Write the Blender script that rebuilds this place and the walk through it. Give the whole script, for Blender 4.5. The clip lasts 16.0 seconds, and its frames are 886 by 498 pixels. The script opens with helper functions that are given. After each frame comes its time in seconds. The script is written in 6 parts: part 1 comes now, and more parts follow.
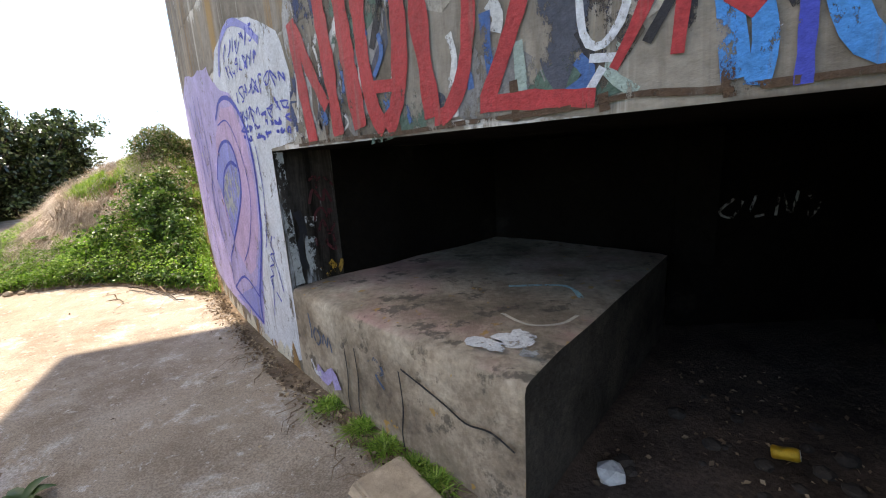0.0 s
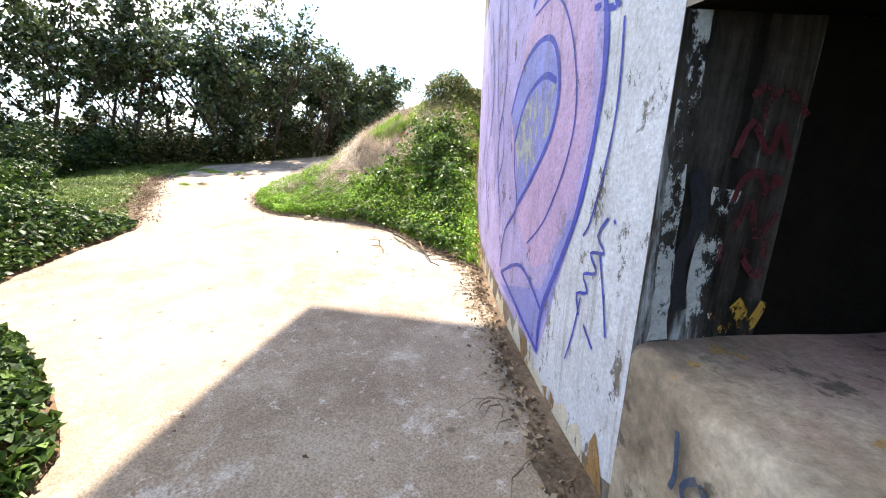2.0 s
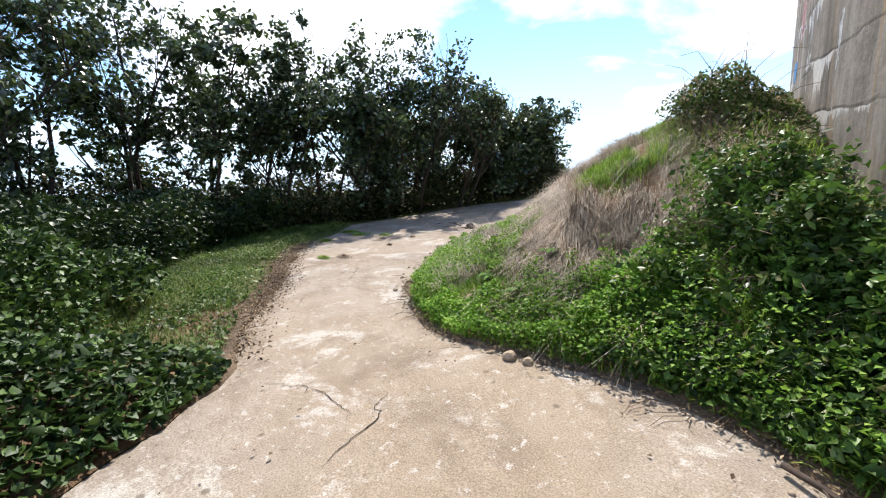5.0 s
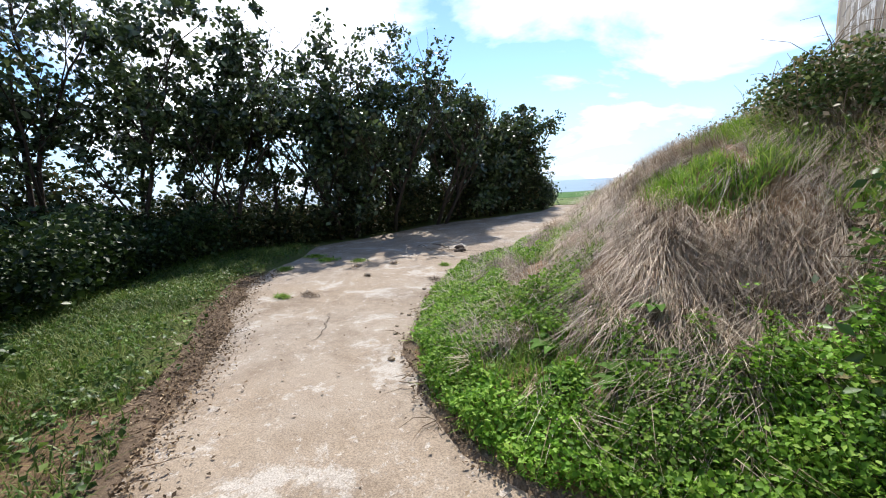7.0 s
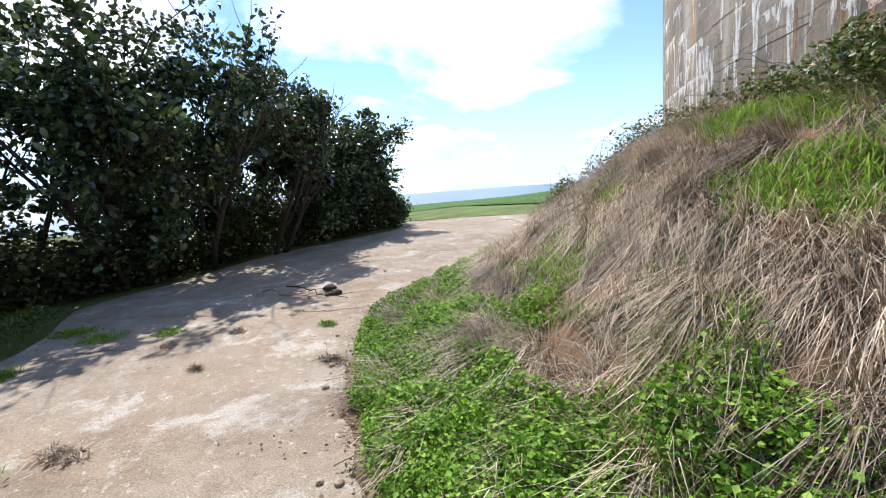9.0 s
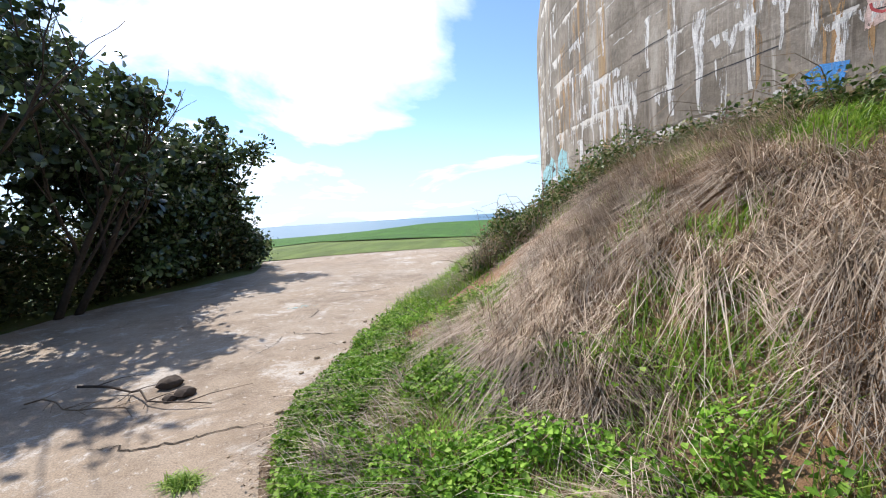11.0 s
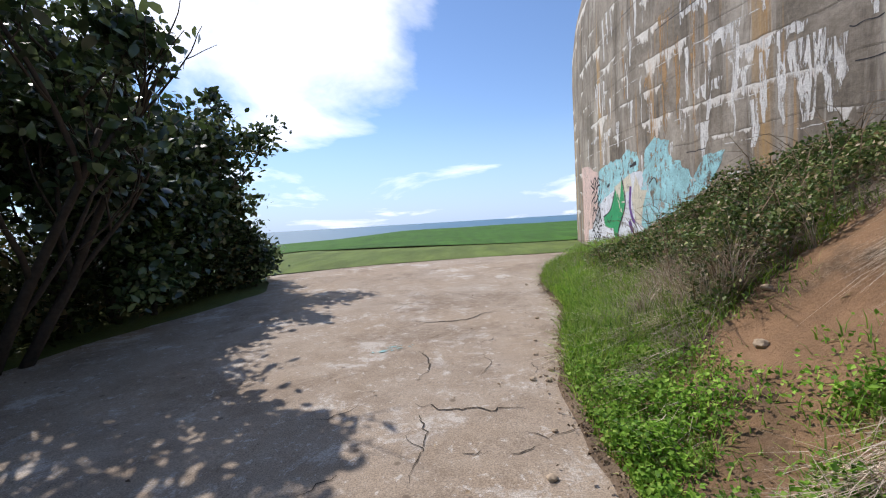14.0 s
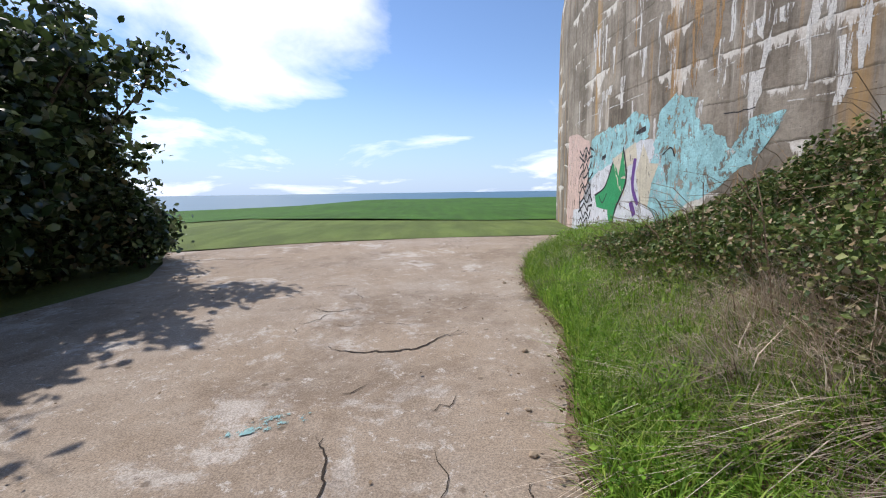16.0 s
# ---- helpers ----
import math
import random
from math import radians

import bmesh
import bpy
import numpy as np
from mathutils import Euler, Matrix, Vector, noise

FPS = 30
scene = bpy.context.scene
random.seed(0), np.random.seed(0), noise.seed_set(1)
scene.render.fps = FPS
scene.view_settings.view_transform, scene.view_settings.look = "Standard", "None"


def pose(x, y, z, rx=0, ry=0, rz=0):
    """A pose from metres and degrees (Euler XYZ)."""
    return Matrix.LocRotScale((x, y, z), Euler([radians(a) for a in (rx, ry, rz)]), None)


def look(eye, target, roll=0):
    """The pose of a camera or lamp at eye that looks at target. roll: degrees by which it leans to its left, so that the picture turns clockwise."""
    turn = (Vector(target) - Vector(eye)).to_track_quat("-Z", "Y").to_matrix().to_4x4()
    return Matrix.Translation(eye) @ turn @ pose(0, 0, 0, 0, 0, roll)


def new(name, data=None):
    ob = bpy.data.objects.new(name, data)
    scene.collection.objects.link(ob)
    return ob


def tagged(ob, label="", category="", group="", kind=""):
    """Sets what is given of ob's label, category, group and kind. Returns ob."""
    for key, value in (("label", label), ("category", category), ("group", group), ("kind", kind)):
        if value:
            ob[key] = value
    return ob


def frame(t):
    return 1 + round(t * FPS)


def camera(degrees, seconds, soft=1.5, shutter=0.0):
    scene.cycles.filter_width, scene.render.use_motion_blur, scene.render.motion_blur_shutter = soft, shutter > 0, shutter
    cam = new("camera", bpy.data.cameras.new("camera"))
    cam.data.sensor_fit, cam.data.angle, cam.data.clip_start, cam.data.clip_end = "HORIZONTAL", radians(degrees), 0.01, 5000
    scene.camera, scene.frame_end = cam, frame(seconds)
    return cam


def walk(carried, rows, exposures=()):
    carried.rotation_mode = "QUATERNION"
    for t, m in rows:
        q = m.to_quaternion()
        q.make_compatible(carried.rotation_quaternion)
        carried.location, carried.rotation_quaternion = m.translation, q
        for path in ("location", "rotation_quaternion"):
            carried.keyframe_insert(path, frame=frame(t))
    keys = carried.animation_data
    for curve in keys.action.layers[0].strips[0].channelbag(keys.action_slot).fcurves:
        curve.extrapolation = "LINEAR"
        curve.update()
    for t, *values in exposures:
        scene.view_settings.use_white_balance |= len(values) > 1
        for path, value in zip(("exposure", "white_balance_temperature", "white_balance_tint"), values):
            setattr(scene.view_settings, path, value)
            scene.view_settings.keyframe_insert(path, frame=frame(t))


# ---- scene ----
cam = camera(93.2, 16.0, 1.1)
PATH = [
    (0, (0.018, 0.678, 1.589), (-0.205, 2.615, 1.144), -3.5),
    (0.5, (-0.164, 1.044, 1.601), (-0.607, 2.948, 1.18), -1.9),
    (1, (-0.476, 1.405, 1.642), (-1.112, 3.238, 1.156), 2.2),
    (1.5, (-0.818, 1.784, 1.382), (-1.942, 3.382, 0.956), 1.8),
    (2, (-1.117, 2.111, 1.35), (-2.346, 3.591, 0.804), 1.1),
    (2.5, (-1.48, 2.405, 1.406), (-2.715, 3.876, 0.851), 1.1),
    (3, (-1.964, 2.728, 1.432), (-3.514, 3.922, 1.017), 0.8),
    (3.5, (-2.568, 2.842, 1.467), (-4.379, 3.615, 1.115), 1.8),
    (4, (-3.198, 3.021, 1.439), (-5.072, 3.593, 1.038), -3.8),
    (4.5, (-3.775, 3.366, 1.496), (-5.555, 4.189, 1.101), -3.0),
    (4.7, (-4.03, 3.453, 1.473), (-5.719, 4.456, 1.093), -2.7),
    (6.8, (-5.835, 4.034, 1.485), (-7.443, 5.179, 1.163), -3.9),
    (7, (-6.099, 4.112, 1.478), (-7.669, 5.313, 1.171), -3.0),
    (7.5, (-6.745, 4.36, 1.463), (-8.186, 5.712, 1.156), -3.2),
    (8, (-7.364, 4.611, 1.461), (-8.775, 5.996, 1.162), -6.9),
    (8.5, (-7.997, 4.861, 1.456), (-9.227, 6.425, 1.246), -3.4),
    (8.7, (-8.231, 4.965, 1.491), (-9.309, 6.629, 1.229), -4.0),
    (10.8, (-10.081, 6.419, 1.5), (-10.652, 8.319, 1.247), -4.2),
    (11, (-10.207, 6.596, 1.491), (-10.452, 8.574, 1.324), -3.5),
    (11.5, (-10.589, 6.841, 1.537), (-10.301, 8.819, 1.476), -1.1),
    (12, (-10.983, 7.129, 1.521), (-10.672, 9.102, 1.414), -2.0),
    (12.5, (-11.52, 7.373, 1.481), (-11.472, 9.371, 1.392), -0.9),
    (13, (-11.994, 7.656, 1.45), (-12.141, 9.649, 1.397), -3.1),
    (13.5, (-12.365, 8.092, 1.485), (-12.618, 10.072, 1.359), -3.8),
    (14, (-12.62, 8.559, 1.494), (-12.685, 10.554, 1.354), -3.4),
    (14.5, (-12.66, 9.096, 1.456), (-12.702, 11.085, 1.254), -2.4),
    (15, (-12.632, 9.617, 1.462), (-12.601, 11.601, 1.218), 0.1),
    (15.5, (-12.554, 10.144, 1.507), (-12.4, 12.129, 1.313), -0.9),
    (16, (-12.434, 10.685, 1.48), (-12.352, 12.664, 1.199), -0.8),
]
EXPOSURES = [(0.0, 1.45, 7900, 15), (0.5, 1.85, 7800, 15), (1.0, 2.05, 7700, 14), (1.6, 2.05, 7500, 14), (2.5, 1.65, 7300, 13), (3.5, 1.25, 6800, 12), (4.7, 0.85, 6700, 12), (6.8, 0.6, 6600, 12), (8.7, 0.65, 6600, 13), (11.0, 0.6, 6600, 14), (12.0, 0.25, 6600, 15), (14.0, 0.1, 6600, 16), (16.0, 0.05, 6600, 16)]
walk(cam, [(t, look(eye, target, roll)) for t, eye, target, roll in PATH], EXPOSURES)

# ---- sun and sky ----
SUN_AZ, SUN_EL = radians(138), radians(50)
SUN_DIR = Vector((math.cos(SUN_AZ) * math.cos(SUN_EL), math.sin(SUN_AZ) * math.cos(SUN_EL), math.sin(SUN_EL)))
world = bpy.data.worlds.new("sky")
scene.world = world
world.use_nodes = True
wn, wl = world.node_tree.nodes, world.node_tree.links
sky = wn.new("ShaderNodeTexSky")
sky.sky_type, sky.sun_disc = "NISHITA", False
sky.sun_elevation, sky.sun_rotation = SUN_EL, radians(90) - SUN_AZ
sky.air_density, sky.dust_density, sky.ozone_density = 1.0, 0.0, 6.0
back = wn["Background"]
back.inputs["Strength"].default_value = 0.15
coord = wn.new("ShaderNodeTexCoord")
sep = wn.new("ShaderNodeSeparateXYZ")
wl.new(coord.outputs["Generated"], sep.inputs[0])
lift = wn.new("ShaderNodeMath"); lift.operation = "ADD"; lift.inputs[1].default_value = 0.22
wl.new(sep.outputs["Z"], lift.inputs[0])
flat = wn.new("ShaderNodeVectorMath"); flat.operation = "SCALE"
inv = wn.new("ShaderNodeMath"); inv.operation = "DIVIDE"; inv.inputs[0].default_value = 1.0
wl.new(lift.outputs[0], inv.inputs[1])
wl.new(coord.outputs["Generated"], flat.inputs[0]); wl.new(inv.outputs[0], flat.inputs["Scale"])
place = wn.new("ShaderNodeMapping"); place.inputs["Location"].default_value = (0.35, 0.1, 0.0); place.inputs["Scale"].default_value = (0.9, 0.9, 0.0)
wl.new(flat.outputs[0], place.inputs[0])
cn = wn.new("ShaderNodeTexNoise"); cn.inputs["Scale"].default_value = 1.0; cn.inputs["Detail"].default_value = 9; cn.inputs["Roughness"].default_value = 0.55; cn.inputs["Distortion"].default_value = 0.4
wl.new(place.outputs[0], cn.inputs["Vector"])
cr = wn.new("ShaderNodeValToRGB"); cr.color_ramp.elements[0].position = 0.47; cr.color_ramp.elements[1].position = 0.68
# one bank of cloud stands to the north, white glare of thin cloud round the sun, clear blue between
def sky_lobe(az, el, inner, outer, low, high):
    """A bias that rises towards one direction of the sky."""
    d = wn.new("ShaderNodeVectorMath"); d.operation = "DOT_PRODUCT"
    d.inputs[1].default_value = (math.cos(radians(az)) * math.cos(radians(el)), math.sin(radians(az)) * math.cos(radians(el)), math.sin(radians(el)))
    wl.new(coord.outputs["Generated"], d.inputs[0])
    m = wn.new("ShaderNodeMapRange")
    m.inputs["From Min"].default_value, m.inputs["From Max"].default_value = math.cos(radians(outer)), math.cos(radians(inner))
    m.inputs["To Min"].default_value, m.inputs["To Max"].default_value = low, high
    wl.new(d.outputs["Value"], m.inputs["Value"])
    return m.outputs[0]


bias = wn.new("ShaderNodeMath"); bias.operation = "MAXIMUM"
wl.new(sky_lobe(117, 31, 4, 27, -0.075, 0.105), bias.inputs[0])
wl.new(sky_lobe(172, 36, 8, 34, -0.075, 0.14), bias.inputs[1])
tot = wn.new("ShaderNodeMath"); tot.operation = "ADD"
wl.new(cn.outputs["Fac"], tot.inputs[0]); wl.new(bias.outputs[0], tot.inputs[1])
wl.new(tot.outputs[0], cr.inputs[0])
cm = wn.new("ShaderNodeMix"); cm.data_type = "RGBA"; cm.inputs["B"].default_value = (11, 11.2, 11.6, 1)
wl.new(cr.outputs[0], cm.inputs["Factor"]); 
haze = wn.new("ShaderNodeMapRange"); haze.inputs["From Min"].default_value = 0.0; haze.inputs["From Max"].default_value = 0.22
haze.inputs["To Min"].default_value = 0.85; haze.inputs["To Max"].default_value = 0.0
wl.new(sep.outputs["Z"], haze.inputs["Value"])
hm = wn.new("ShaderNodeMix"); hm.data_type = "RGBA"; hm.inputs["B"].default_value = (2.9, 4.3, 6.3, 1)
wl.new(haze.outputs[0], hm.inputs["Factor"]); wl.new(sky.outputs[0], hm.inputs["A"])
wl.new(hm.outputs["Result"], cm.inputs["A"]); wl.new(cm.outputs["Result"], back.inputs[0])
sun = new("sun", bpy.data.lights.new("sun", "SUN"))
sun.data.energy, sun.data.angle, sun.data.color = 4.0, radians(0.6), (1.0, 0.97, 0.92)
sun.matrix_world = look(SUN_DIR * 60, (0, 0, 0))


# ---- materials ----
class Mat:
    """A small helper round one node material."""

    def __init__(self, name, rough=0.85, metal=0.0, spec=0.3):
        self.m = bpy.data.materials.new(name)
        self.m.use_nodes = True
        self.n, self.l = self.m.node_tree.nodes, self.m.node_tree.links
        self.b = self.n["Principled BSDF"]
        self.b.inputs["Roughness"].default_value = rough
        self.b.inputs["Metallic"].default_value = metal
        self.b.inputs["Specular IOR Level"].default_value = spec
        self.tc = self.n.new("ShaderNodeTexCoord")

    def at(self, scale=(1, 1, 1), out="Object", shift=(0, 0, 0)):
        mp = self.n.new("ShaderNodeMapping")
        mp.inputs["Scale"].default_value, mp.inputs["Location"].default_value = scale, shift
        self.l.new(self.tc.outputs[out], mp.inputs[0])
        return mp.outputs[0]

    def noise(self, scale, detail=6, rough=0.6, vec=None, distort=0.0):
        t = self.n.new("ShaderNodeTexNoise")
        t.inputs["Scale"].default_value, t.inputs["Detail"].default_value = scale, detail
        t.inputs["Roughness"].default_value, t.inputs["Distortion"].default_value = rough, distort
        self.l.new(vec or self.at(), t.inputs["Vector"])
        return t.outputs["Fac"]

    def voronoi(self, scale, feature="DISTANCE_TO_EDGE", vec=None):
        t = self.n.new("ShaderNodeTexVoronoi")
        t.feature = feature
        t.inputs["Scale"].default_value = scale
        self.l.new(vec or self.at(), t.inputs["Vector"])
        return t.outputs["Distance"]

    def ramp(self, fac, *stops):
        r = self.n.new("ShaderNodeValToRGB")
        while len(r.color_ramp.elements) < len(stops):
            r.color_ramp.elements.new(0.5)
        for e, (p, c) in zip(r.color_ramp.elements, stops):
            e.position = p
            e.color = (c, c, c, 1) if isinstance(c, (int, float)) else (*c, 1)
        self.l.new(fac, r.inputs[0])
        return r.outputs[0]

    def mix(self, fac, a, b, blend="MIX"):
        x = self.n.new("ShaderNodeMix")
        x.data_type, x.blend_type = "RGBA", blend
        for key, v in (("Factor", fac), ("A", a), ("B", b)):
            if isinstance(v, (int, float)):
                x.inputs[key].default_value = v if key == "Factor" else (v, v, v, 1)
            elif isinstance(v, tuple):
                x.inputs[key].default_value = (*v, 1)
            else:
                self.l.new(v, x.inputs[key])
        return x.outputs["Result"]

    def math(self, op, a, b=0.5):
        x = self.n.new("ShaderNodeMath")
        x.operation = op
        for i, v in enumerate((a, b)):
            if isinstance(v, (int, float)):
                x.inputs[i].default_value = v
            else:
                self.l.new(v, x.inputs[i])
        return x.outputs[0]

    def island(self):
        return self.n.new("ShaderNodeNewGeometry").outputs["Random Per Island"]

    def color(self, out):
        self.l.new(out, self.b.inputs["Base Color"])
        return self

    def bump(self, out, strength=0.4, dist=0.02):
        u = self.n.new("ShaderNodeBump")
        u.inputs["Strength"].default_value, u.inputs["Distance"].default_value = strength, dist
        self.l.new(out, u.inputs["Height"])
        self.l.new(u.outputs[0], self.b.inputs["Normal"])
        return self


def mat_path():
    """Old trodden concrete: beige-grey, speckled with grit, scuffed pale in the middle, stained with sand and mould."""
    k = Mat("worn_path_concrete", 0.9)
    big, mid, fine = k.noise(0.35, 5), k.noise(2.2, 8, 0.7), k.noise(30, 6, 0.75)
    c = k.ramp(mid, (0.3, (0.25, 0.2, 0.15)), (0.5, (0.37, 0.31, 0.245)), (0.7, (0.44, 0.385, 0.315)))
    c = k.mix(k.ramp(big, (0.38, 0.05), (0.6, 0.6)), c, (0.37, 0.28, 0.19))
    pale = k.noise(1.3, 10, 0.78, k.at((1, 1, 1), shift=(7, 3, 0)), 0.3)
    c = k.mix(k.ramp(pale, (0.54, 0.0), (0.6, 0.65)), c, (0.6, 0.56, 0.5))
    dirt = k.noise(0.7, 10, 0.75, k.at(shift=(11, 4, 0)), 0.3)
    c = k.mix(k.ramp(dirt, (0.5, 0.0), (0.62, 0.7)), c, (0.22, 0.165, 0.115))
    flake = k.noise(11, 8, 0.8, k.at(shift=(6, 2, 0)), 0.3)
    c = k.mix(k.ramp(flake, (0.58, 0.0), (0.61, 0.65)), c, (0.62, 0.58, 0.52))
    c = k.mix(k.ramp(k.noise(13, 8, 0.78, k.at(shift=(1, 6, 0)), 0.3), (0.6, 0.0), (0.64, 0.6)), c, (0.17, 0.13, 0.09))
    grit = k.ramp(k.noise(95, 3, 0.7), (0.36, 0.62), (0.64, 1.18))
    c = k.mix(1.0, c, grit, "MULTIPLY")
    hole = k.voronoi(3.1, "F1", k.at(shift=(2, 9, 0)))
    c = k.mix(k.ramp(hole, (0.05, 0.7), (0.09, 0.0)), c, (0.12, 0.09, 0.062))
    return k.color(c).bump(k.mix(0.5, fine, mid), 0.6, 0.015).m


def mat_wall():
    """Old cast concrete, weathered: pour lines, lime runs, rust runs. UV is metres along and up the wall."""
    k = Mat("weathered_bunker_concrete", 0.88)
    uv = k.at((1, 1, 1), "UV")
    mid, fine = k.noise(0.9, 8, 0.65, uv), k.noise(14, 7, 0.7, uv)
    c = k.ramp(mid, (0.3, (0.12, 0.1, 0.075)), (0.5, (0.235, 0.2, 0.16)), (0.72, (0.38, 0.335, 0.275)))
    c = k.mix(1.0, c, k.ramp(fine, (0.3, 0.7), (0.7, 1.2)), "MULTIPLY")
    streak = k.noise(1.0, 7, 0.7, k.at((3.6, 0.16, 1), "UV"), 0.3)
    pale = k.noise(1.0, 7, 0.7, k.at((1.5, 0.3, 1), "UV", (3.3, 1.2, 0)), 0.6)
    c = k.mix(k.ramp(pale, (0.5, 0.0), (0.66, 0.7)), c, (0.45, 0.405, 0.345))
    c = k.mix(k.ramp(streak, (0.6, 0.0), (0.66, 0.7)), c, (0.62, 0.58, 0.51))
    soot = k.noise(1.0, 7, 0.7, k.at((2.2, 0.22, 1), "UV", (6.1, 3.0, 0)), 0.5)
    c = k.mix(k.ramp(soot, (0.52, 0.0), (0.64, 0.65)), c, (0.075, 0.058, 0.042))
    rust = k.noise(1.0, 6, 0.65, k.at((0.9, 0.07, 1), "UV", (8.0, 2.0, 0)), 0.2)
    c = k.mix(k.ramp(rust, (0.57, 0.0), (0.65, 0.8)), c, (0.42, 0.25, 0.09))
    # pour joints every 0.62 m, never quite level; lime hangs down from them in curtains of uneven length
    wob = k.noise(0.7, 5, 0.65, uv)
    sepn = k.n.new("ShaderNodeSeparateXYZ")
    k.l.new(uv, sepn.inputs[0])
    zz = k.math("ADD", k.math("ADD", sepn.outputs["Y"], k.math("MULTIPLY", sepn.outputs["X"], 0.02)), k.math("MULTIPLY", wob, 0.3))
    rows = k.math("MULTIPLY", zz, 1 / 0.62)
    saw = k.math("FRACT", rows, 0)
    course = k.math("FLOOR", rows, 0)
    comb = k.n.new("ShaderNodeCombineXYZ")
    k.l.new(sepn.outputs["X"], comb.inputs[0]); k.l.new(k.math("MULTIPLY", course, 7.31), comb.inputs[1])
    where = k.ramp(k.noise(0.55, 3, 0.6, comb.outputs[0]), (0.5, 0.0), (0.64, 1.0))
    drip = k.ramp(k.noise(2.6, 8, 0.8, comb.outputs[0], 0.2), (0.42, 0.0), (0.66, 1.0))
    reach = k.math("MULTIPLY", where, k.math("ADD", k.math("MULTIPLY", drip, 1.1), 0.035))
    hang = k.math("SUBTRACT", k.math("ADD", saw, reach), 1.0)
    ragged = k.math("ADD", hang, k.math("MULTIPLY", k.math("SUBTRACT", k.noise(9, 7, 0.8, uv), 0.5), 0.35))
    lime = k.ramp(ragged, (0.0, 0.0), (0.05, 0.88))
    c = k.mix(lime, c, k.ramp(fine, (0.3, (0.5, 0.46, 0.4)), (0.65, (0.76, 0.73, 0.68))))
    rust2 = k.noise(1.0, 5, 0.7, k.at((2.4, 0.1, 1), "UV", (2.0, 6.0, 0)), 0.15)
    c = k.mix(k.ramp(rust2, (0.6, 0.0), (0.67, 0.6)), c, (0.4, 0.22, 0.07))
    joint = k.ramp(saw, (0.0, 1.0), (0.022, 0.0), (0.985, 0.0), (1.0, 1.0))
    c = k.mix(k.math("MULTIPLY", joint, k.ramp(k.noise(1.7, 6, 0.7, uv), (0.4, 0.1), (0.6, 0.75))), c, (0.07, 0.055, 0.042))
    pits = k.ramp(k.voronoi(7, "F1", uv), (0.0, 0.0), (0.07, 1.0))
    c = k.mix(1.0, c, k.mix(pits, (0.45, 0.4, 0.36), (1.0, 1.0, 1.0)), "MULTIPLY")
    boards = k.noise(1.0, 4, 0.6, k.at((14, 0.5, 1), "UV"))
    hgt = k.mix(0.45, k.mix(0.4, fine, boards), k.mix(0.5, pits, k.ramp(saw, (0.0, 0.0), (0.05, 1.0), (1.0, 0.9))))
    return k.color(c).bump(hgt, 0.8, 0.03).m


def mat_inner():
    # near-black base colour: the shade inside the embrasure is painted in
    k = Mat("shade_darkened_concrete", 0.97, 0.0, 0.04)
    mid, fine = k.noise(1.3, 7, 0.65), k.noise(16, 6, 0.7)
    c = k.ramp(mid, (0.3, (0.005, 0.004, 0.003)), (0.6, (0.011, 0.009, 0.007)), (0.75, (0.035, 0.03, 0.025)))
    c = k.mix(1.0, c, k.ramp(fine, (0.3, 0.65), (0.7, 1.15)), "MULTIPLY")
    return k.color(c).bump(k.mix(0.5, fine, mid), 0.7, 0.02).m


def mat_jamb():
    """Whitewashed concrete gone dark in upright streaks."""
    k = Mat("streaked_jamb", 0.92, 0.0, 0.1)
    st = k.noise(1.0, 7, 0.7, k.at((5.0, 5.0, 0.5)), 0.5)
    c = k.ramp(st, (0.4, (0.015, 0.012, 0.01)), (0.54, (0.07, 0.06, 0.05)), (0.64, (0.46, 0.47, 0.47)))
    c = k.mix(1.0, c, k.ramp(k.noise(22, 6, 0.7), (0.3, 0.6), (0.7, 1.1)), "MULTIPLY")
    return k.color(c).bump(k.noise(14, 6, 0.7), 0.7, 0.02).m


def mat_ledge():
    k = Mat("stained_ledge_concrete", 0.88)
    mid, fine = k.noise(1.8, 7, 0.65), k.noise(26, 6, 0.7)
    c = k.ramp(mid, (0.32, (0.13, 0.095, 0.065)), (0.5, (0.38, 0.305, 0.22)), (0.7, (0.56, 0.48, 0.37)))
    c = k.mix(1.0, c, k.ramp(fine, (0.3, 0.6), (0.68, 1.15)), "MULTIPLY")
    # old pink wash on the top alone, small orange lichen spots
    sepn = k.n.new("ShaderNodeSeparateXYZ")
    k.l.new(k.at(), sepn.inputs[0])
    upper = k.ramp(sepn.outputs["Z"], (0.675, 0.0), (0.69, 1.0))
    c = k.mix(k.math("MULTIPLY", upper, k.ramp(k.noise(1.1, 5, 0.6, k.at(shift=(4, 0, 2))), (0.46, 0.0), (0.6, 0.5))), c, (0.5, 0.26, 0.24))
    c = k.mix(k.ramp(k.noise(6.5, 4, 0.6, k.at(shift=(1, 8, 2))), (0.66, 0.0), (0.69, 0.75)), c, (0.42, 0.23, 0.04))
    c = k.mix(k.ramp(k.noise(2.2, 7, 0.75, k.at((1, 1, 0.5), shift=(3, 1, 6))), (0.46, 0.0), (0.64, 0.6)), c, (0.16, 0.125, 0.085))
    c = k.mix(k.ramp(k.noise(5, 6, 0.7, k.at(shift=(7, 3, 2))), (0.57, 0.0), (0.63, 0.75)), c, (0.07, 0.06, 0.045))
    return k.color(c).bump(k.mix(0.5, fine, mid), 0.8, 0.02).m


